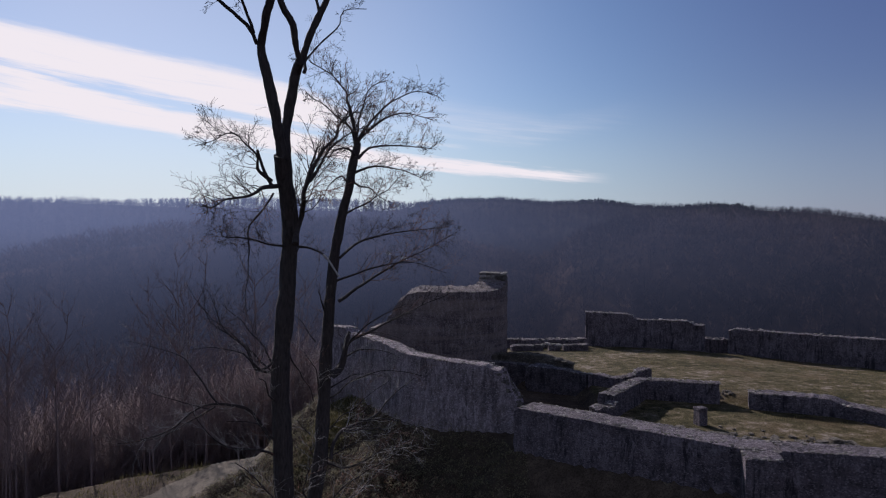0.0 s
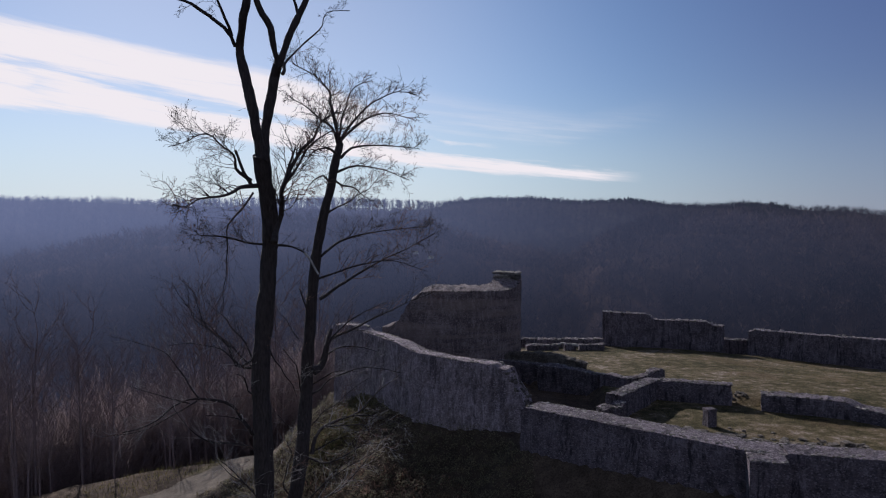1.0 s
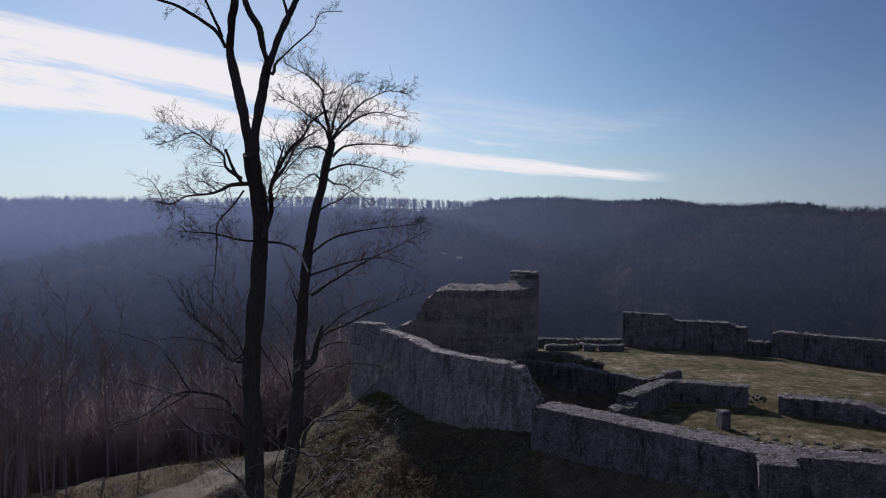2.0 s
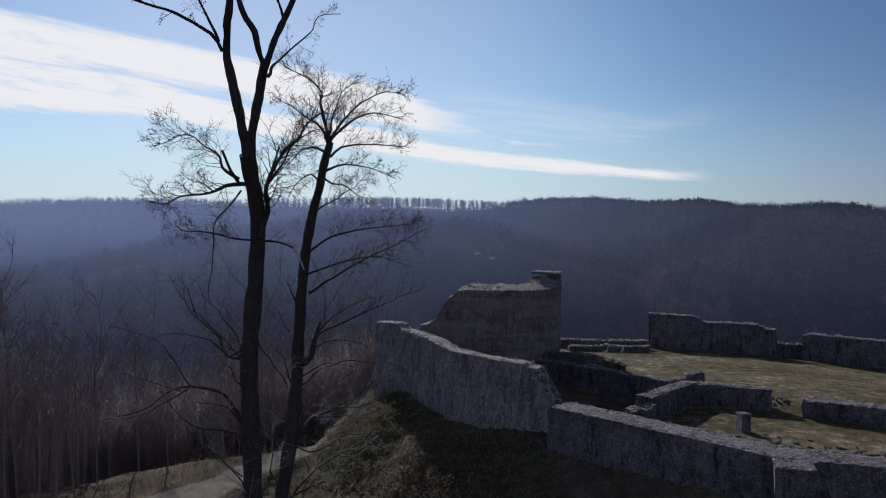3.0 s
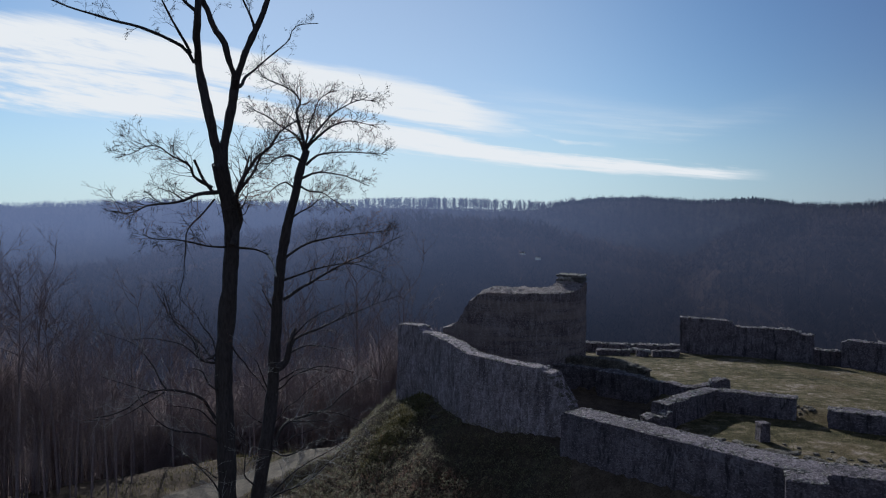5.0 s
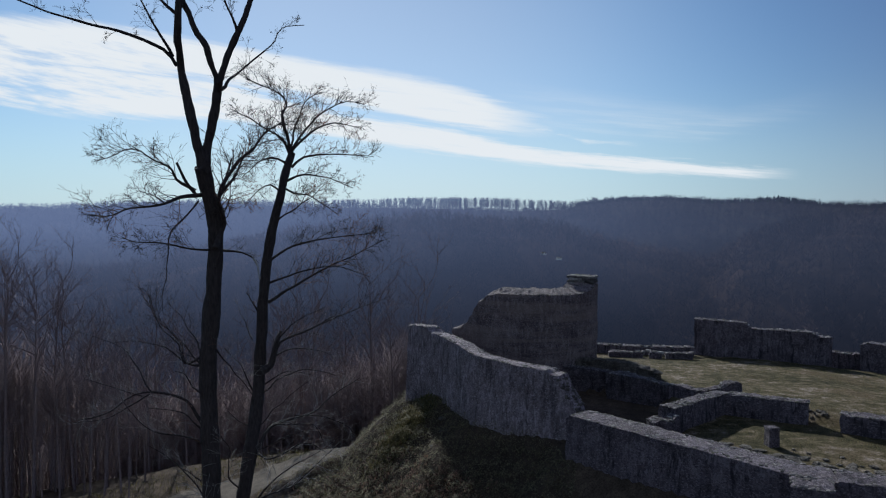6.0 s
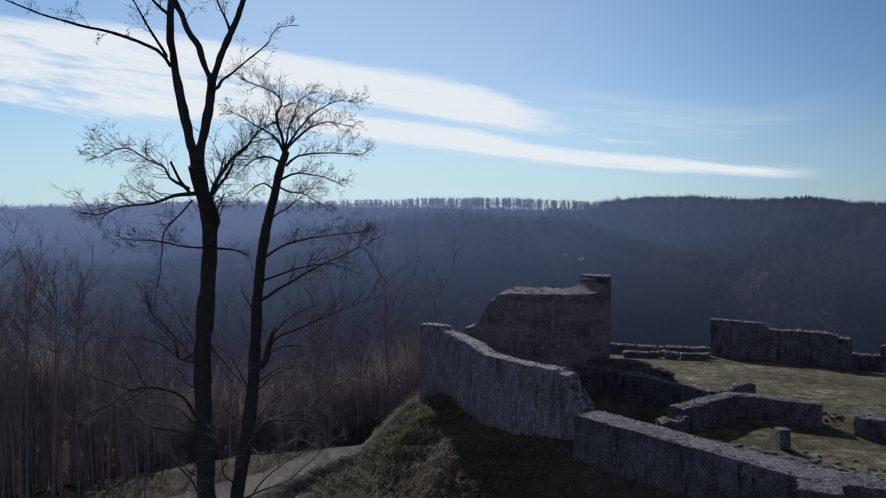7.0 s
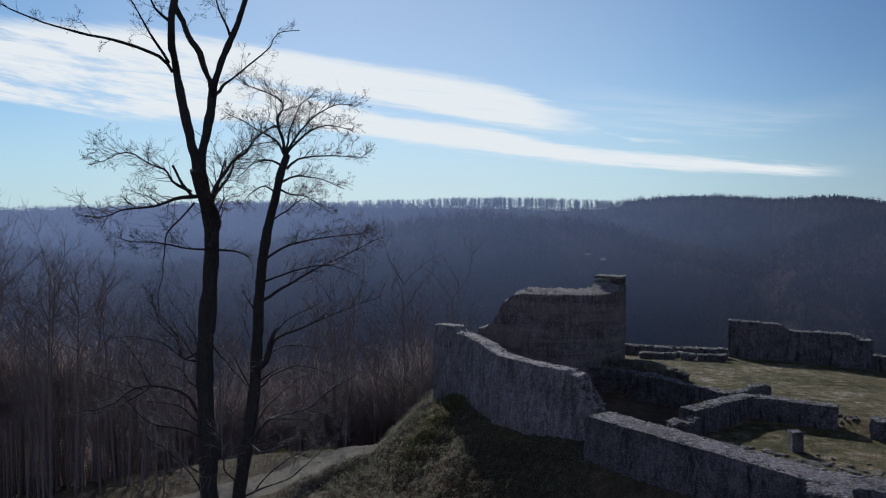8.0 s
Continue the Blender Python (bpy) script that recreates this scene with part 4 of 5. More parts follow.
    t.limb([(-1.37, 0.45, 6.67), (-1.63, 0.57, 7.09), (-2.04, 0.7, 7.6), (-2.62, 0.82, 7.89), (-3.24, 0.95, 8.04)], 0.024, 0.006)
    t.limb([(-1.52, 0.45, 6.56), (-1.99, 0.28, 6.75), (-2.31, 0.12, 6.93), (-2.69, -0.05, 7.13)], 0.018, 0.006)
    t.limb([(-0.16, 0.45, 7.51), (-0.39, 0.27, 7.37), (-0.59, 0.09, 7.54), (-0.86, -0.09, 7.82), (-1.38, -0.27, 8.01), (-1.88, -0.45, 8.01)], 0.034, 0.007)
    t.limb([(-0.51, 0.45, 7.38), (-0.7, 0.65, 7.73), (-1.03, 0.85, 8.12), (-1.42, 1.05, 8.41), (-1.77, 1.25, 8.74)], 0.02, 0.006)
    t.limb([(-0.15, 0.45, 5.74), (-0.36, 0.25, 6.02), (-0.48, 0.05, 6.24), (-0.73, -0.15, 6.36), (-1.12, -0.35, 6.46)], 0.024, 0.006)
    t.limb([(-0.19, 0.45, 4.46), (-0.41, 0.25, 4.74), (-0.66, 0.05, 5.0), (-0.88, -0.15, 5.36)], 0.02, 0.006)
    t.finish()


def small_tree():
    t = BareTree(-2.08, 17.1, 17.784, "slender leaning bare tree with a fan-shaped crown", 8, 0.25)
    t.trunk([(-1.62, -0.49, -1.15), (-1.47, -0.49, 1.56), (-1.24, -0.49, 3.62), (-1.02, -0.49, 4.98), (-0.88, -0.19, 6.38), (-0.8, -0.15, 7.71), (-0.68, -0.24, 9.21), (-0.52, -0.23, 10.38), (-0.29, -0.24, 11.33), (-0.1, -0.12, 12.15), (-0.02, 0.01, 12.52)], 0.23, 0.092)
    t.limb([(-0.02, 0.0, 12.48), (-0.13, -0.07, 12.96), (-0.23, -0.13, 13.39), (-0.27, 0.72, 14.05), (-0.63, 0.3, 14.2), (-1.11, -0.12, 14.37)], 0.052, 0.011)
    t.limb([(-0.01, 0.01, 12.52), (0.34, -0.07, 13.1), (0.8, -0.16, 13.53), (1.4, -0.24, 13.8), (1.85, -0.32, 13.72)], 0.045, 0.009)
    t.limb([(-0.01, 0.01, 12.52), (0.49, -0.1, 13.03), (1.1, -0.22, 13.27), (1.77, -0.33, 13.11)], 0.045, 0.009)
    t.limb([(-0.04, 0.0, 12.48), (-0.24, -0.25, 12.86), (-0.56, -0.49, 13.05), (-0.95, -0.73, 13.3), (-1.3, -0.97, 13.48)], 0.045, 0.009)
    t.limb([(-0.02, 0.01, 12.51), (0.05, 0.06, 13.05), (0.16, 0.11, 13.5), (0.37, 0.16, 13.95), (0.74, 0.21, 14.1)], 0.037, 0.009)
    t.limb([(-0.04, -0.12, 12.15), (0.31, 0.03, 12.42), (1.03, 0.17, 12.52), (2.06, 0.32, 12.48)], 0.037, 0.009)
    t.limb([(-0.12, -0.17, 11.78), (0.31, -0.35, 11.95), (1.0, -0.52, 11.85), (1.52, -0.7, 11.6)], 0.037, 0.009)
    t.limb([(-0.07, -0.12, 12.15), (-0.31, -0.45, 12.34), (-0.66, -0.78, 12.24), (-1.06, -1.12, 11.82)], 0.037, 0.009)
    t.limb([(-0.2, -0.22, 11.48), (-0.46, -0.48, 11.69), (-0.82, -0.75, 11.46), (-1.03, -1.02, 11.1)], 0.03, 0.007)
    t.limb([(-0.15, -0.19, 11.63), (0.06, 0.14, 11.5), (0.44, 0.47, 11.43), (1.07, 0.81, 10.98)], 0.03, 0.007)
    t.limb([(-0.41, -0.23, 10.75), (0.05, -0.5, 11.04), (0.61, -0.77, 11.38), (0.86, -0.57, 11.68)], 0.03, 0.007)
    t.limb([(-0.52, -0.48, 9.78), (-0.1, -0.23, 10.09), (0.59, 0.01, 10.3), (1.3, 0.26, 10.4), (2.16, 0.0, 10.49)], 0.037, 0.009)
    t.limb([(-0.55, -0.47, 8.76), (-0.07, -0.37, 9.07), (0.79, -0.27, 9.57), (1.52, -0.23, 9.91), (2.32, -0.19, 10.3)], 0.045, 0.009)
    t.limb([(-0.6, -0.24, 9.21), (0.23, -0.41, 9.51), (1.13, -0.57, 9.66), (2.01, -0.74, 9.39)], 0.03, 0.007)
    t.stub([(-0.72, -0.49, 7.04), (-0.52, -0.41, 7.17), (-0.39, -0.45, 7.62), (-0.28, -0.28, 8.0)], 0.104, 0.045)
    t.limb([(-0.52, -0.41, 7.17), (-0.27, -0.22, 7.72), (0.44, -0.04, 8.02), (1.46, 0.15, 8.45), (2.49, 0.34, 8.82)], 0.045, 0.009)
    t.limb([(-0.46, -0.36, 7.38), (0.01, -0.16, 7.54), (0.57, 0.04, 7.45), (1.06, 0.24, 7.22)], 0.03, 0.007)
    t.limb([(-0.51, -0.47, 7.33), (-0.16, -0.67, 8.01), (0.32, -0.87, 8.4), (0.92, -1.07, 8.71)], 0.03, 0.007)
    t.limb([(-0.82, -0.58, 5.08), (-0.57, -0.29, 5.54), (-0.19, 0.0, 5.65), (0.43, 0.3, 5.77), (0.92, 0.59, 6.12), (1.58, 0.88, 6.52)], 0.052, 0.011)
    t.limb([(-0.43, -0.37, 5.65), (0.17, -0.3, 5.63), (0.53, -0.23, 5.57), (0.76, -0.17, 5.17)], 0.022, 0.009)
    t.limb([(-0.81, -0.2, 6.38), (-0.19, -0.6, 6.91), (0.48, -1.0, 7.17), (1.25, -1.4, 7.08)], 0.026, 0.007)
    t.limb([(-0.8, -0.18, 8.31), (-0.94, -0.43, 8.78), (-1.08, -0.68, 9.03)], 0.03, 0.009)
    t.limb([(-0.91, -0.2, 6.38), (-1.08, -0.53, 6.83), (-1.12, -0.87, 7.26), (-1.44, -1.2, 7.75)], 0.026, 0.007)
    t.limb([(-1.1, -0.49, 3.65), (-0.61, -0.19, 3.8), (0.07, 0.11, 3.99), (0.63, 0.41, 4.46), (1.04, 0.71, 4.75)], 0.037, 0.009)
    t.limb([(-1.19, -0.49, 3.94), (-1.41, -0.96, 4.55), (-1.33, -1.42, 5.27), (-1.38, -1.89, 5.83)], 0.03, 0.007)
    t.limb([(-0.96, -0.49, 4.98), (-0.4, -0.99, 4.99), (0.42, -1.49, 5.5), (1.06, -1.99, 5.45)], 0.03, 0.007)
    # low limbs
    t.limb([(-0.78, -0.0, 6.56), (-0.4, -0.2, 6.88), (0.05, -0.4, 7.0), (0.53, -0.6, 6.94)], 0.024, 0.006)
    t.limb([(-0.94, -0.0, 5.39), (-0.61, -0.3, 5.86), (-0.2, -0.6, 6.27), (0.47, -0.9, 6.89)], 0.02, 0.006)
    t.limb([(-0.85, -0.0, 4.9), (-0.41, -0.23, 5.14), (0.19, -0.47, 5.47), (0.72, -0.7, 5.62)], 0.02, 0.006)
    t.limb([(-0.97, -0.0, 3.58), (-0.42, -0.2, 4.23), (0.04, -0.4, 4.62), (0.63, -0.6, 4.95), (1.07, -0.8, 5.31)], 0.028, 0.006)
    t.limb([(-0.01, -0.0, 5.77), (0.73, -0.2, 5.8), (1.29, -0.4, 5.64), (1.51, -0.6, 5.47)], 0.018, 0.006)
    t.limb([(-1.05, -0.0, 7.76), (-1.26, 0.35, 8.16), (-1.52, 0.7, 8.41)], 0.022, 0.006)
    t.limb([(-1.17, -0.0, 5.54), (-1.31, -0.3, 5.73), (-1.52, -0.6, 6.06)], 0.016, 0.006)
    t.finish()


tall_tree()
small_tree()


# ---- the wood below the track ----
def forest_tree(seed, tall):
    rng = random.Random(seed)
    root = tagged(new("forest_tree"), "bare grey-brown woodland tree on the slope below the track", "tree", "trees of the near wood")
    stem, crown = Tubes(), Tubes()
    lean = Vector((rng.uniform(-0.05, 0.05), rng.uniform(-0.05, 0.05), 1))
    r = tall * rng.uniform(0.0045, 0.0080)
    pts = [Vector((lean.x * tall * f + 0.10 * noise.noise((seed, f * 4, 0)), lean.y * tall * f + 0.10 * noise.noise((seed, f * 4, 5)), tall * f - 0.4)) for f in (0, 0.12, 0.3, 0.48, 0.66, 0.84, 1.0)]
    stem.add(pts, [r * v for v in (1.25, 1.0, 0.88, 0.75, 0.55, 0.32, 0.10)], 6)
    for n in range(16):
        f = rng.uniform(0.52, 0.97)
        i = min(int(f * 6), 5)
        a = rng.uniform(0, 6.283)
        d = Vector((math.cos(a), math.sin(a), rng.uniform(0.55, 1.8)))
        shoot(rng, crown, pts[0].lerp(pts[-1], f), d, tall * (0.34 - 0.2 * f) * rng.uniform(0.7, 1.2) + 0.8, r * 0.32, 2, 0.5, 0.0, 0.3)
    put_part("trunk", stem.mesh("trunk", FOREST), root)
    put_part("crown", crown.mesh("crown", FOREST), root)
    return root


def near_wood():
    rng = random.Random(21)
    kinds = [forest_tree(100 + n, tall) for n, tall in enumerate((15.5, 14.0, 13.0, 16.5, 12.0, 14.5))]
    free = list(kinds)
    placed = []
    tries = 0
    while len(placed) < 240 and tries < 30000:
        tries += 1
        az, r = radians(rng.uniform(-56, -3) if tries % 5 else rng.uniform(-27, -15)), rng.uniform(50, 54 + 75 * rng.random() ** 0.8)
        x, y = 4 + r * math.sin(az), r * math.cos(az)
        g = (x + 14.0) * -0.69 + (y - 55.0) * 0.724
        if math.atan2(x - 7.5, y) > -0.30 or g < 0.0 or float(road_distance(np.array([x]), np.array([y]))[0]) < 3.2 or float(outside(np.array([x]), np.array([y]))[0]) < 7:
            continue
        if any((x - a) ** 2 + (y - b) ** 2 < 2.6 for a, b in placed):
            continue
        placed.append((x, y))
        # the tops follow the fall of the slope
        z, view = height_at(x, y), math.degrees(math.atan2(x - 7.2, y))
        crown = 10.6 - math.hypot(x - 7.2, y) * math.tan(radians(np.interp(view, [-50, -44, -39, -31, -24, -19], [7.4, 8.3, 10.3, 12.2, 11.2, 10.0])))
        if crown - z < 8.5:
            placed.pop()
            continue
        m = pose(x, y, z, 0, 0, rng.uniform(0, 360)) @ Matrix.Scale(max(0.42, min(1.35, (crown - z) / 14.2 * rng.uniform(0.75, 1.08))), 4)
        if free:
            free.pop().matrix_basis = m
        else:
            copy_thing(rng.choice(kinds), m)


near_wood()


# ---- the far woods ----
def bare_shape(rng, blades, thin=1.0, stem=0.018, low=0.3):
    """A leafless tree one metre tall for the far slopes: a stem and a spray of twigs."""
    verts, faces = [], []

    def spike(a, b, w):
        a, b = Vector(a), Vector(b)
        side = (b - a).cross(Vector((rng.uniform(-1, 1), rng.uniform(-1, 1), 0.1))).normalized() * w * thin
        other = (b - a).cross(side).normalized() * w * thin
        i = len(verts)
        verts.extend((a + side, a - side * 0.5 + other, a - side * 0.5 - other, b))
        faces.extend(((i, i + 1, i + 3), (i + 1, i + 2, i + 3), (i + 2, i, i + 3)))

    spike((0, 0, -0.08), (rng.uniform(-0.03, 0.03), rng.uniform(-0.03, 0.03), 0.95), stem)
    for n in range(blades):
        f = rng.uniform(low, 0.85)
        a = rng.uniform(0, 6.283)
        out = rng.uniform(0.10, 0.26) * (1.15 - f * 0.5)
        p = (0, 0, f)
        q = (math.cos(a) * out, math.sin(a) * out, f + rng.uniform(0.06, 0.28))
        spike(p, q, 0.008)
        for m in range(2):
            b = a + rng.uniform(-0.8, 0.8)
            c = Vector(p).lerp(Vector(q), rng.uniform(0.35, 0.8))
            spike(c, (c.x + math.cos(b) * out * 0.6, c.y + math.sin(b) * out * 0.6, c.z + rng.uniform(0.05, 0.2)), 0.006)
    return np.array([tuple(v) for v in verts]), np.array(faces)


def fir_shape(rng):
    verts, faces = [], []
    for tier in range(6):
        z0, z1, r = 0.10 + tier * 0.14, 0.34 + tier * 0.135, 0.17 * (1 - tier / 6.6)
        i = len(verts)
        for s in range(7):
            a = s * 6.283 / 7 + tier
            rr = r * rng.uniform(0.65, 1.2)
            verts.append((math.cos(a) * rr, math.sin(a) * rr, z0 + rng.uniform(-0.03, 0.02)))
        verts.append((0, 0, min(z1, 1.0)))
        faces.extend((i + s, i + (s + 1) % 7, i + 7) for s in range(7))
    return np.array(verts), np.array(faces)


def scatter(name, shapes, spots, mat, label, category):
    """One mesh of many trees: rows of x, y, z, height, turn, width."""
    verts, faces, at = [], [], 0
    for n, (x, y, z, tall, turn, wide) in enumerate(spots):
        v, f = shapes[n % len(shapes)]
        c, s = math.cos(turn), math.sin(turn)
        w = np.stack([(v[:, 0] * c - v[:, 1] * s) * tall * wide + x, (v[:, 0] * s + v[:, 1] * c) * tall * wide + y, v[:, 2] * tall + z], -1)
        verts.append(w)
        faces.append(f + at)
        at += len(v)
    verts, faces = np.concatenate(verts).astype(np.float32), np.concatenate(faces).astype(np.int32)
    me = bpy.data.meshes.new(name)
    me.vertices.add(len(verts))
    me.vertices.foreach_set("co", verts.ravel())
    me.loops.add(faces.size)
    me.loops.foreach_set("vertex_index", faces.ravel())
    me.polygons.add(len(faces))
    me.polygons.foreach_set("loop_start", np.arange(0, faces.size, 3, dtype=np.int32))
    me.update(calc_edges=True)
    me.validate()
    me.materials.append(mat)
    tagged(new(name, me), label, category, kind="stuff")


def far_woods():
    rng = random.Random(31)
    nrng = np.random.RandomState(31)
    shapes = [bare_shape(rng, 14, 1.0, 0.006, 0.15) for n in range(9)]

    def spots(az, r, tall, wide, sink=0.0):
        x, y = r * np.sin(np.radians(az)), r * np.cos(np.radians(az))
        return np.stack([x, y, hill_height(x, y) - sink, tall, nrng.uniform(0, 6.28, len(x)), wide], -1)

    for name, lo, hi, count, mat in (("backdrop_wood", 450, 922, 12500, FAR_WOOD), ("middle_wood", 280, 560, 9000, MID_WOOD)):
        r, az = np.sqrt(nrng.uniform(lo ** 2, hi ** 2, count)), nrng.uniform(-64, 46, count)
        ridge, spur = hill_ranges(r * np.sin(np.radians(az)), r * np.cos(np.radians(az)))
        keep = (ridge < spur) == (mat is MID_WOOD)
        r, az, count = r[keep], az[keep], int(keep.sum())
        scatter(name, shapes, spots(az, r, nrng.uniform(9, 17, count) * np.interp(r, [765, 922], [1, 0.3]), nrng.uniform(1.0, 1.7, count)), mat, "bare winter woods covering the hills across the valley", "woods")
    # the skyline: a low fringe, an open row of tall leafless trees with the sky between their stems, and spruces
    count = 3200
    az = nrng.uniform(-62, 44, count)
    clump = waves(az * 10, az * 0, 9.0, 61)
    tall = (nrng.uniform(4, 6.5, count) + 1.2 * clump) * np.where(az < -30, 0.8, np.where(az > 14, 0.8, 1.0))
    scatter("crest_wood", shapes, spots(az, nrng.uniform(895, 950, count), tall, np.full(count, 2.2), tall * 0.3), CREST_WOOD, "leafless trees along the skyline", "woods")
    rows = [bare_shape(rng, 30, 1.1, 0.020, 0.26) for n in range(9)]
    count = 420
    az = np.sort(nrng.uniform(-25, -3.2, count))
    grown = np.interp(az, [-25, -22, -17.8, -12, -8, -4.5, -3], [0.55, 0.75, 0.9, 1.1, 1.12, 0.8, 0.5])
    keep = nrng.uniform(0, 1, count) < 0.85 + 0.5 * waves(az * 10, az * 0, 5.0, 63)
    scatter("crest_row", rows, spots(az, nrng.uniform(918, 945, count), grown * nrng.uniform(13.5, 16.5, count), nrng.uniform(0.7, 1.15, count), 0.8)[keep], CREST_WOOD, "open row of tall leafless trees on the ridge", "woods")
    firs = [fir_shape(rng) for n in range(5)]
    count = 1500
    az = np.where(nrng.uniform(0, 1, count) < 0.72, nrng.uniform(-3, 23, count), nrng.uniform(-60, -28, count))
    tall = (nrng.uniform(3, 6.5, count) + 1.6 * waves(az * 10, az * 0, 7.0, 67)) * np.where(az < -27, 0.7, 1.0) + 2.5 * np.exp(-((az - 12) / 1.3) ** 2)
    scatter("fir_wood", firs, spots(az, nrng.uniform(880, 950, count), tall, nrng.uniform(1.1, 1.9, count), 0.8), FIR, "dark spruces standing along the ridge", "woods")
    # the wood goes on down the near slope
    count = 5200
    az, r = np.radians(nrng.uniform(-60, 20, count)), np.where(nrng.uniform(0, 1, count) < 0.7, nrng.uniform(70, 150, count), nrng.uniform(135, 250, count))
    x, y = r * np.sin(az), r * np.cos(az)
    keep = (((x + 14.0) * -0.69 + (y - 55.0) * 0.724) > 6) & (outside(x, y) > 12) & ((np.arctan2(x - 7.5, y) < -0.30) | (r > 150))
    x, y = x[keep], y[keep]
    count = len(x)
    z, view = height(x, y), np.degrees(np.arctan2(x - 7.2, y))
    crown = 10.6 - np.hypot(x - 7.2, y) * np.tan(np.radians(np.interp(view, [-50, -44, -39, -31, -24, -19], [7.4, 8.3, 10.3, 12.2, 11.2, 10.0])))
    tall = np.minimum(nrng.uniform(11, 16, count), np.maximum(crown - z, 4.0) * nrng.uniform(0.8, 1.12, count))
    scatter("slope_wood", [bare_shape(rng, 32, 0.3, 0.03, 0.48) for n in range(8)], np.stack([x, y, height(x, y), tall, nrng.uniform(0, 6.28, count), nrng.uniform(0.8, 1.2, count)], -1), FOREST, "bare trees further down the slope", "woods")
    count = 7000
    az, r = np.radians(nrng.uniform(-60, -8, count)), nrng.uniform(62, 170, count)
    x, y = r * np.sin(az), r * np.cos(az)
    keep = (((x + 14.0) * -0.69 + (y - 55.0) * 0.724) > 16) & (outside(x, y) > 16)
    x, y, r = x[keep], y[keep], r[keep]
    view = np.degrees(np.arctan2(x - 7.2, y))
    crown = 10.6 - np.hypot(x - 7.2, y) * np.tan(np.radians(0.3 + np.interp(view, [-50, -44, -39, -31, -24, -19], [7.4, 8.3, 10.3, 12.2, 11.2, 10.0])))
    z = height(x, y)
    tall = (crown - z) * nrng.uniform(0.78, 1.04, len(x))
    keep = tall > 5
    x, y, z, tall = x[keep], y[keep], z[keep], np.minimum(tall[keep], nrng.uniform(16, 24, int(keep.sum())))
    scatter("pole_wood", [bare_shape(rng, 13, 0.3, 0.026, 0.5) for n in range(8)], np.stack([x, y, z, tall, nrng.uniform(0, 6.28, len(x)), nrng.uniform(0.7, 1.1, len(x))], -1), FOREST, "close-grown slender bare trees filling the slope", "woods")


far_woods()


def far_house(x, y, turn):
    """A pale house in a clearing across the valley."""
    root = tagged(new("far_house"), "small pale house with a grey roof among the far trees", "house")
    root.matrix_basis = pose(x, y, float(hill_height(np.array([x]), np.array([y]))[0]) + 9.0, 0, 0, turn) @ Matrix.Diagonal((0.33, 0.33, 0.17, 1))
    bm = bmesh.new()
    bmesh.ops.create_cube(bm, size=1, matrix=Matrix.Translation((0, 0, 0)) @ Matrix.Diagonal((9, 6, 8, 1)))
    walls = bpy.data.meshes.new("wall")
    bm.to_mesh(walls)
    bm.free()
    walls.materials.append(PLASTER)
    put_part("wall", walls, root)
    roof = mesh_of("roof", [(-5, -3.6, 3.9), (5, -3.6, 3.9), (5, 3.6, 3.9), (-5, 3.6, 3.9), (-5, 0, 6.6), (5, 0, 6.6)], [(0, 1, 5, 4), (2, 3, 4, 5), (0, 4, 3), (1, 2, 5), (3, 2, 1, 0)], CAP)
    put_part("roof", roof, root)
    for wx in (-2.6, 0, 2.6):
        pane = mesh_of("window", [(wx - 0.5, -3.03, 1.0), (wx + 0.5, -3.03, 1.0), (wx + 0.5, -3.03, 2.4), (wx - 0.5, -3.03, 2.4), (wx - 0.5, -2.9, 1.0), (wx + 0.5, -2.9, 1.0), (wx + 0.5, -2.9, 2.4), (wx - 0.5, -2.9, 2.4)],
                       [(0, 1, 2, 3), (7, 6, 5, 4), (0, 4, 5, 1), (1, 5, 6, 2), (2, 6, 7, 3), (3, 7, 4, 0)], BARK)
        put_part("window", pane, root)


far_house(-28.7, 414.7, 20)
far_house(-38.2, 418.0, 35)


# ---- ground cover ----
def leaf_cover(name, mat, label, category, count, where, size, upright, seed, clump=0.0):
    """Small blades and leaves on the ground, as one mesh."""
    nrng = np.random.RandomState(seed)
    x, y = where(nrng, count)
    z = height(x, y)
    n = len(x)
    a, tilt, s = nrng.uniform(0, 6.283, n), nrng.uniform(*upright, n), nrng.uniform(*size, n)
    lift = nrng.uniform(0, 1, n) ** 2 * s * 0.8 + clump * np.clip(waves(x, y, 0.9, seed) + 0.25, 0, 1) * nrng.uniform(0.3, 1, n)
    dx, dy = np.cos(a), np.sin(a)
    w = s * nrng.uniform(0.25, 0.5, n) if upright[0] < 45 else s * 0.12
    up = np.sin(np.radians(tilt)) * s
    out = np.cos(np.radians(tilt)) * s
    base = np.stack([x, y, z + lift], -1)
    side = np.stack([-dy * w, dx * w, 0 * w], -1)
    tip = np.stack([dx * out, dy * out, up], -1)
    verts = np.stack([base - side * 0.5, base + side * 0.5, base + tip * 0.6 + side * 0.5, base + tip, base + tip * 0.6 - side * 0.5], 1).reshape(-1, 3)
    i = np.arange(n)[:, None] * 5
    faces = np.concatenate([i + (0, 1, 2), i + (0, 2, 4), i + (4, 2, 3)]).astype(np.int32)
    me = bpy.data.meshes.new(name)
    me.vertices.add(len(verts))
    me.vertices.foreach_set("co", verts.astype(np.float32).ravel())
    me.loops.add(faces.size)
    me.loops.foreach_set("vertex_index", faces.ravel())
    me.polygons.add(len(faces))
    me.polygons.foreach_set("loop_start", np.arange(0, faces.size, 3, dtype=np.int32))
    me.update(calc_edges=True)
    me.materials.append(mat)
    tagged(new(name, me), label, category, kind="stuff")


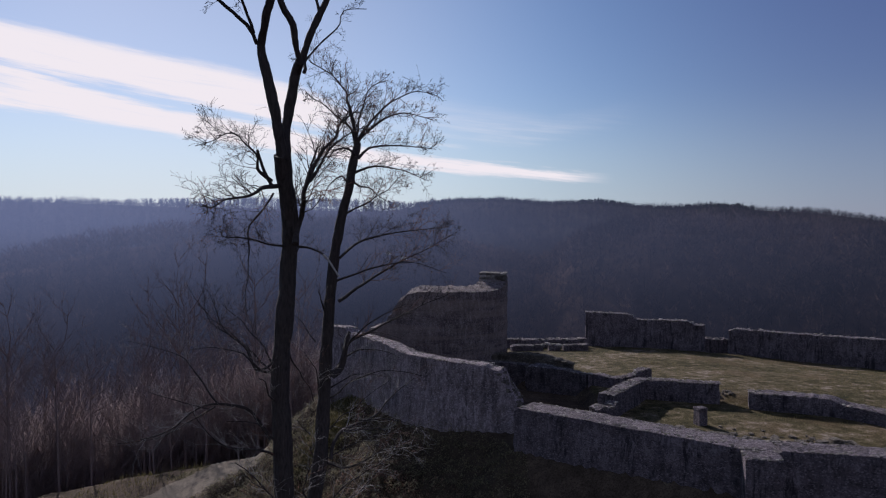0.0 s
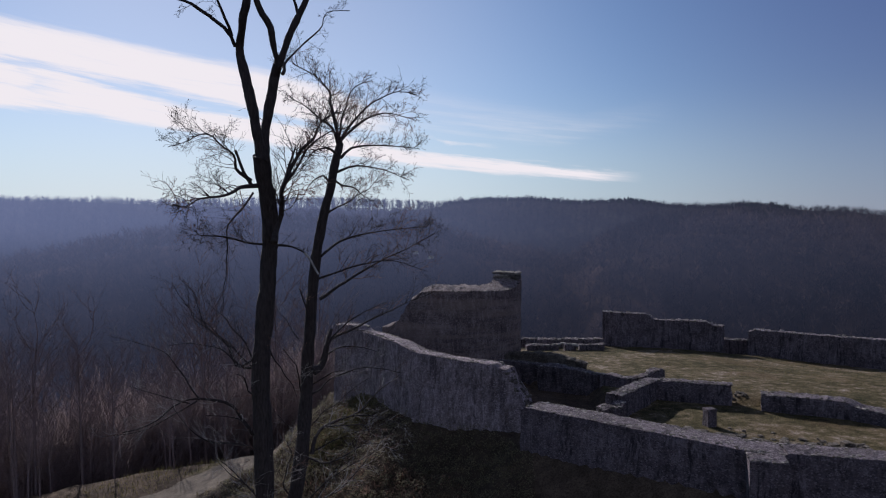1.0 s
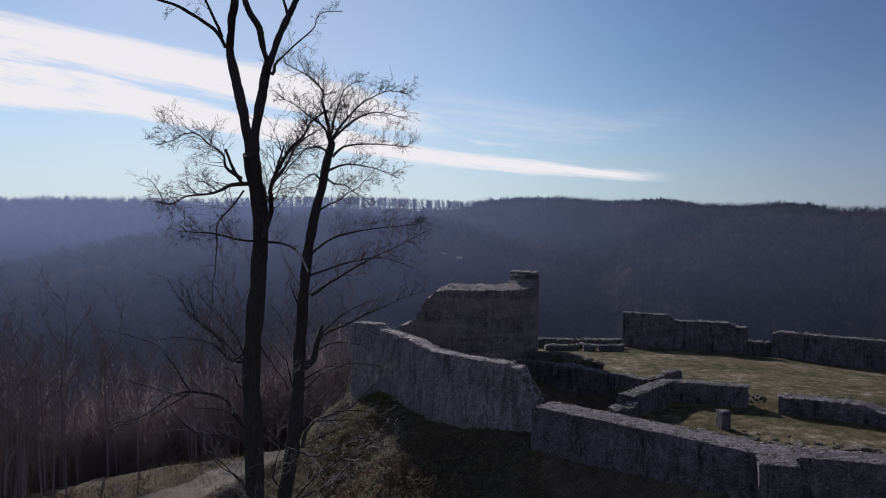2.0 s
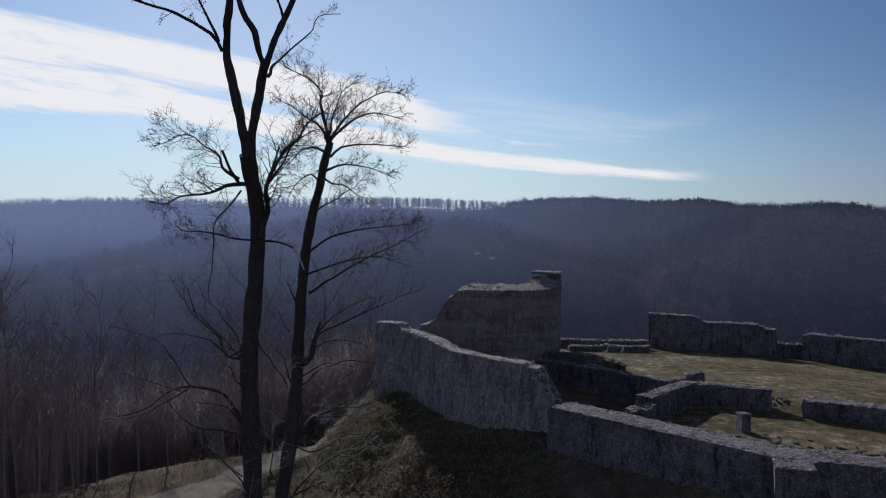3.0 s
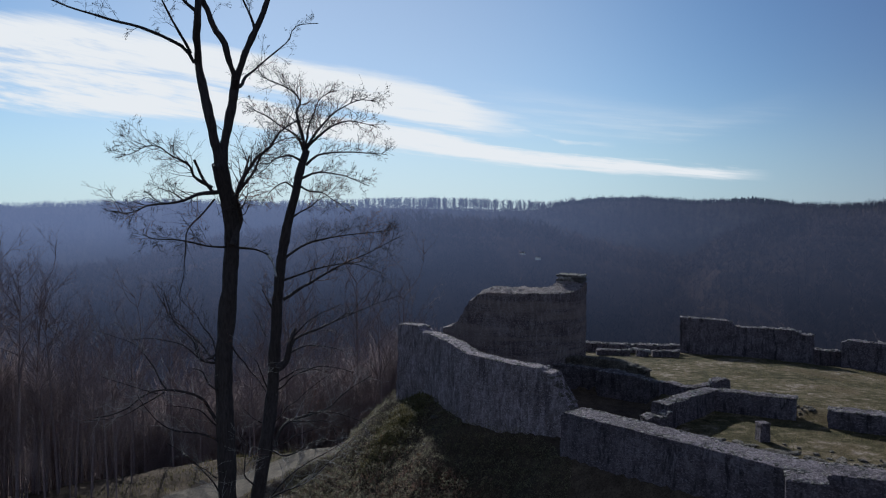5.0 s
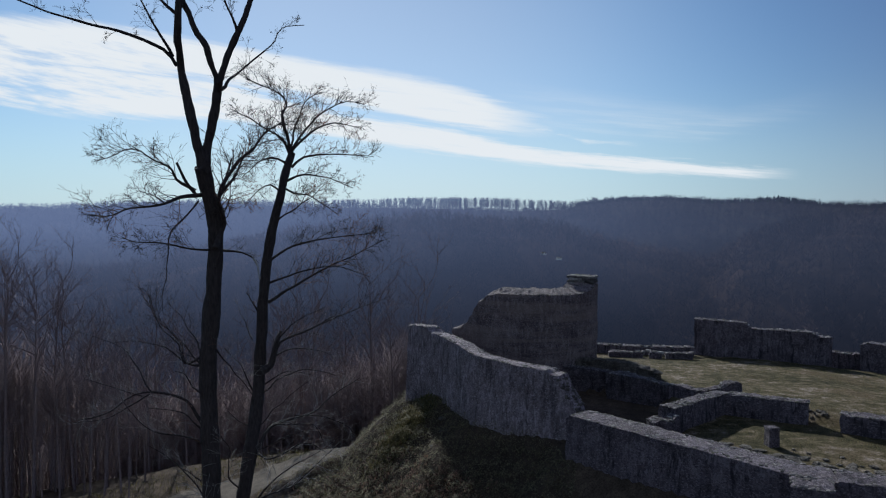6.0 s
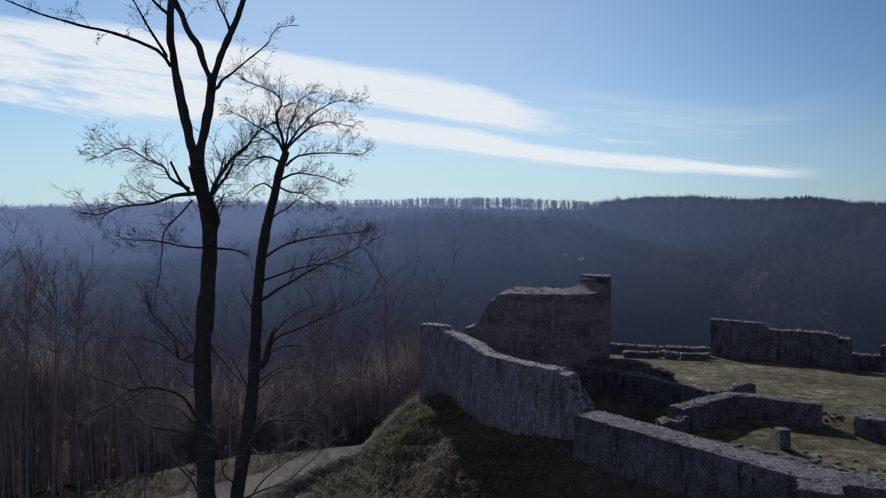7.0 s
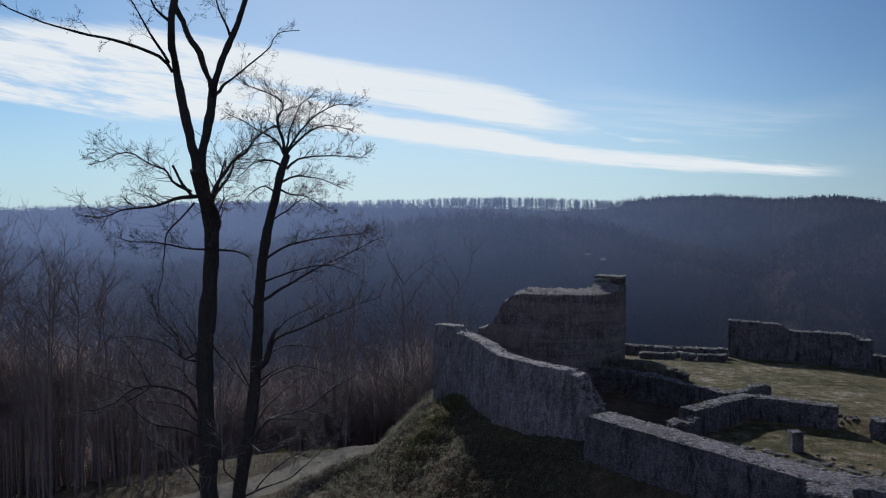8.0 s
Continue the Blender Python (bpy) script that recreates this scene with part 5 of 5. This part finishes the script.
def on_mound(nrng, count):
    x, y = nrng.uniform(-16, 4, count), nrng.uniform(30, 56, count)
    d = outside(x, y)
    keep = (d > 0.2) & (d < 9) & (road_distance(x, y) > 2.3) & (waves(x, y, 2.2, 41) + nrng.normal(0, 0.35, count) > -0.7)
    return x[keep], y[keep]


def lower_slope(nrng, count):
    x, y = nrng.normal(-7.5, 4.5, count), nrng.normal(38.5, 4.5, count)
    keep = (outside(x, y) > 2.6) & (road_distance(x, y) > 3.0) & (waves(x, y, 2.6, 47) + nrng.normal(0, 0.3, count) > -0.1)
    return x[keep], y[keep]


def mound_top(nrng, count):
    x, y = nrng.normal(-8.3, 1.1, count), nrng.normal(47.0, 1.1, count)
    keep = outside(x, y) > 0.1
    return x[keep], y[keep]


def in_court(nrng, count):
    x, y = nrng.uniform(8, 34, count), nrng.uniform(31, 62, count)
    keep = (outside(x, y) < -1.8) & (waves(x, y, 3.0, 43) + nrng.normal(0, 0.5, count) > 0.05)
    return x[keep], y[keep]


def by_track(nrng, count):
    x, y = nrng.uniform(-34, -8, count), nrng.uniform(36, 62, count)
    d = road_distance(x, y)
    keep = (d > 2.4) & (d < 8) & (outside(x, y) > 4) & (nrng.uniform(0, 1, count) < 0.35 + 0.65 * smoothstep(d, 1.5, 3))
    return x[keep], y[keep]


leaf_cover("ivy", IVY, "low ivy and bramble covering the slope below the wall", "ivy", 210000, on_mound, (0.05, 0.13), (0, 45), 51, 0.8)
leaf_cover("bracken", BRACKEN, "dead reddish-brown bracken on the lower slope", "bracken", 45000, lower_slope, (0.08, 0.22), (0, 60), 55, 0.35)
leaf_cover("dry_grass", DRY_GRASS, "dry yellowed grass on the crown of the mound", "grass", 14000, mound_top, (0.07, 0.2), (15, 70), 52, 0.2)
leaf_cover("court_grass", DRY_GRASS, "short patchy winter grass of the courtyard", "grass", 26000, in_court, (0.05, 0.14), (50, 85), 53)
leaf_cover("verge_grass", DRY_GRASS, "dry grass beside the dirt track", "grass", 16000, by_track, (0.1, 0.3), (50, 85), 54)
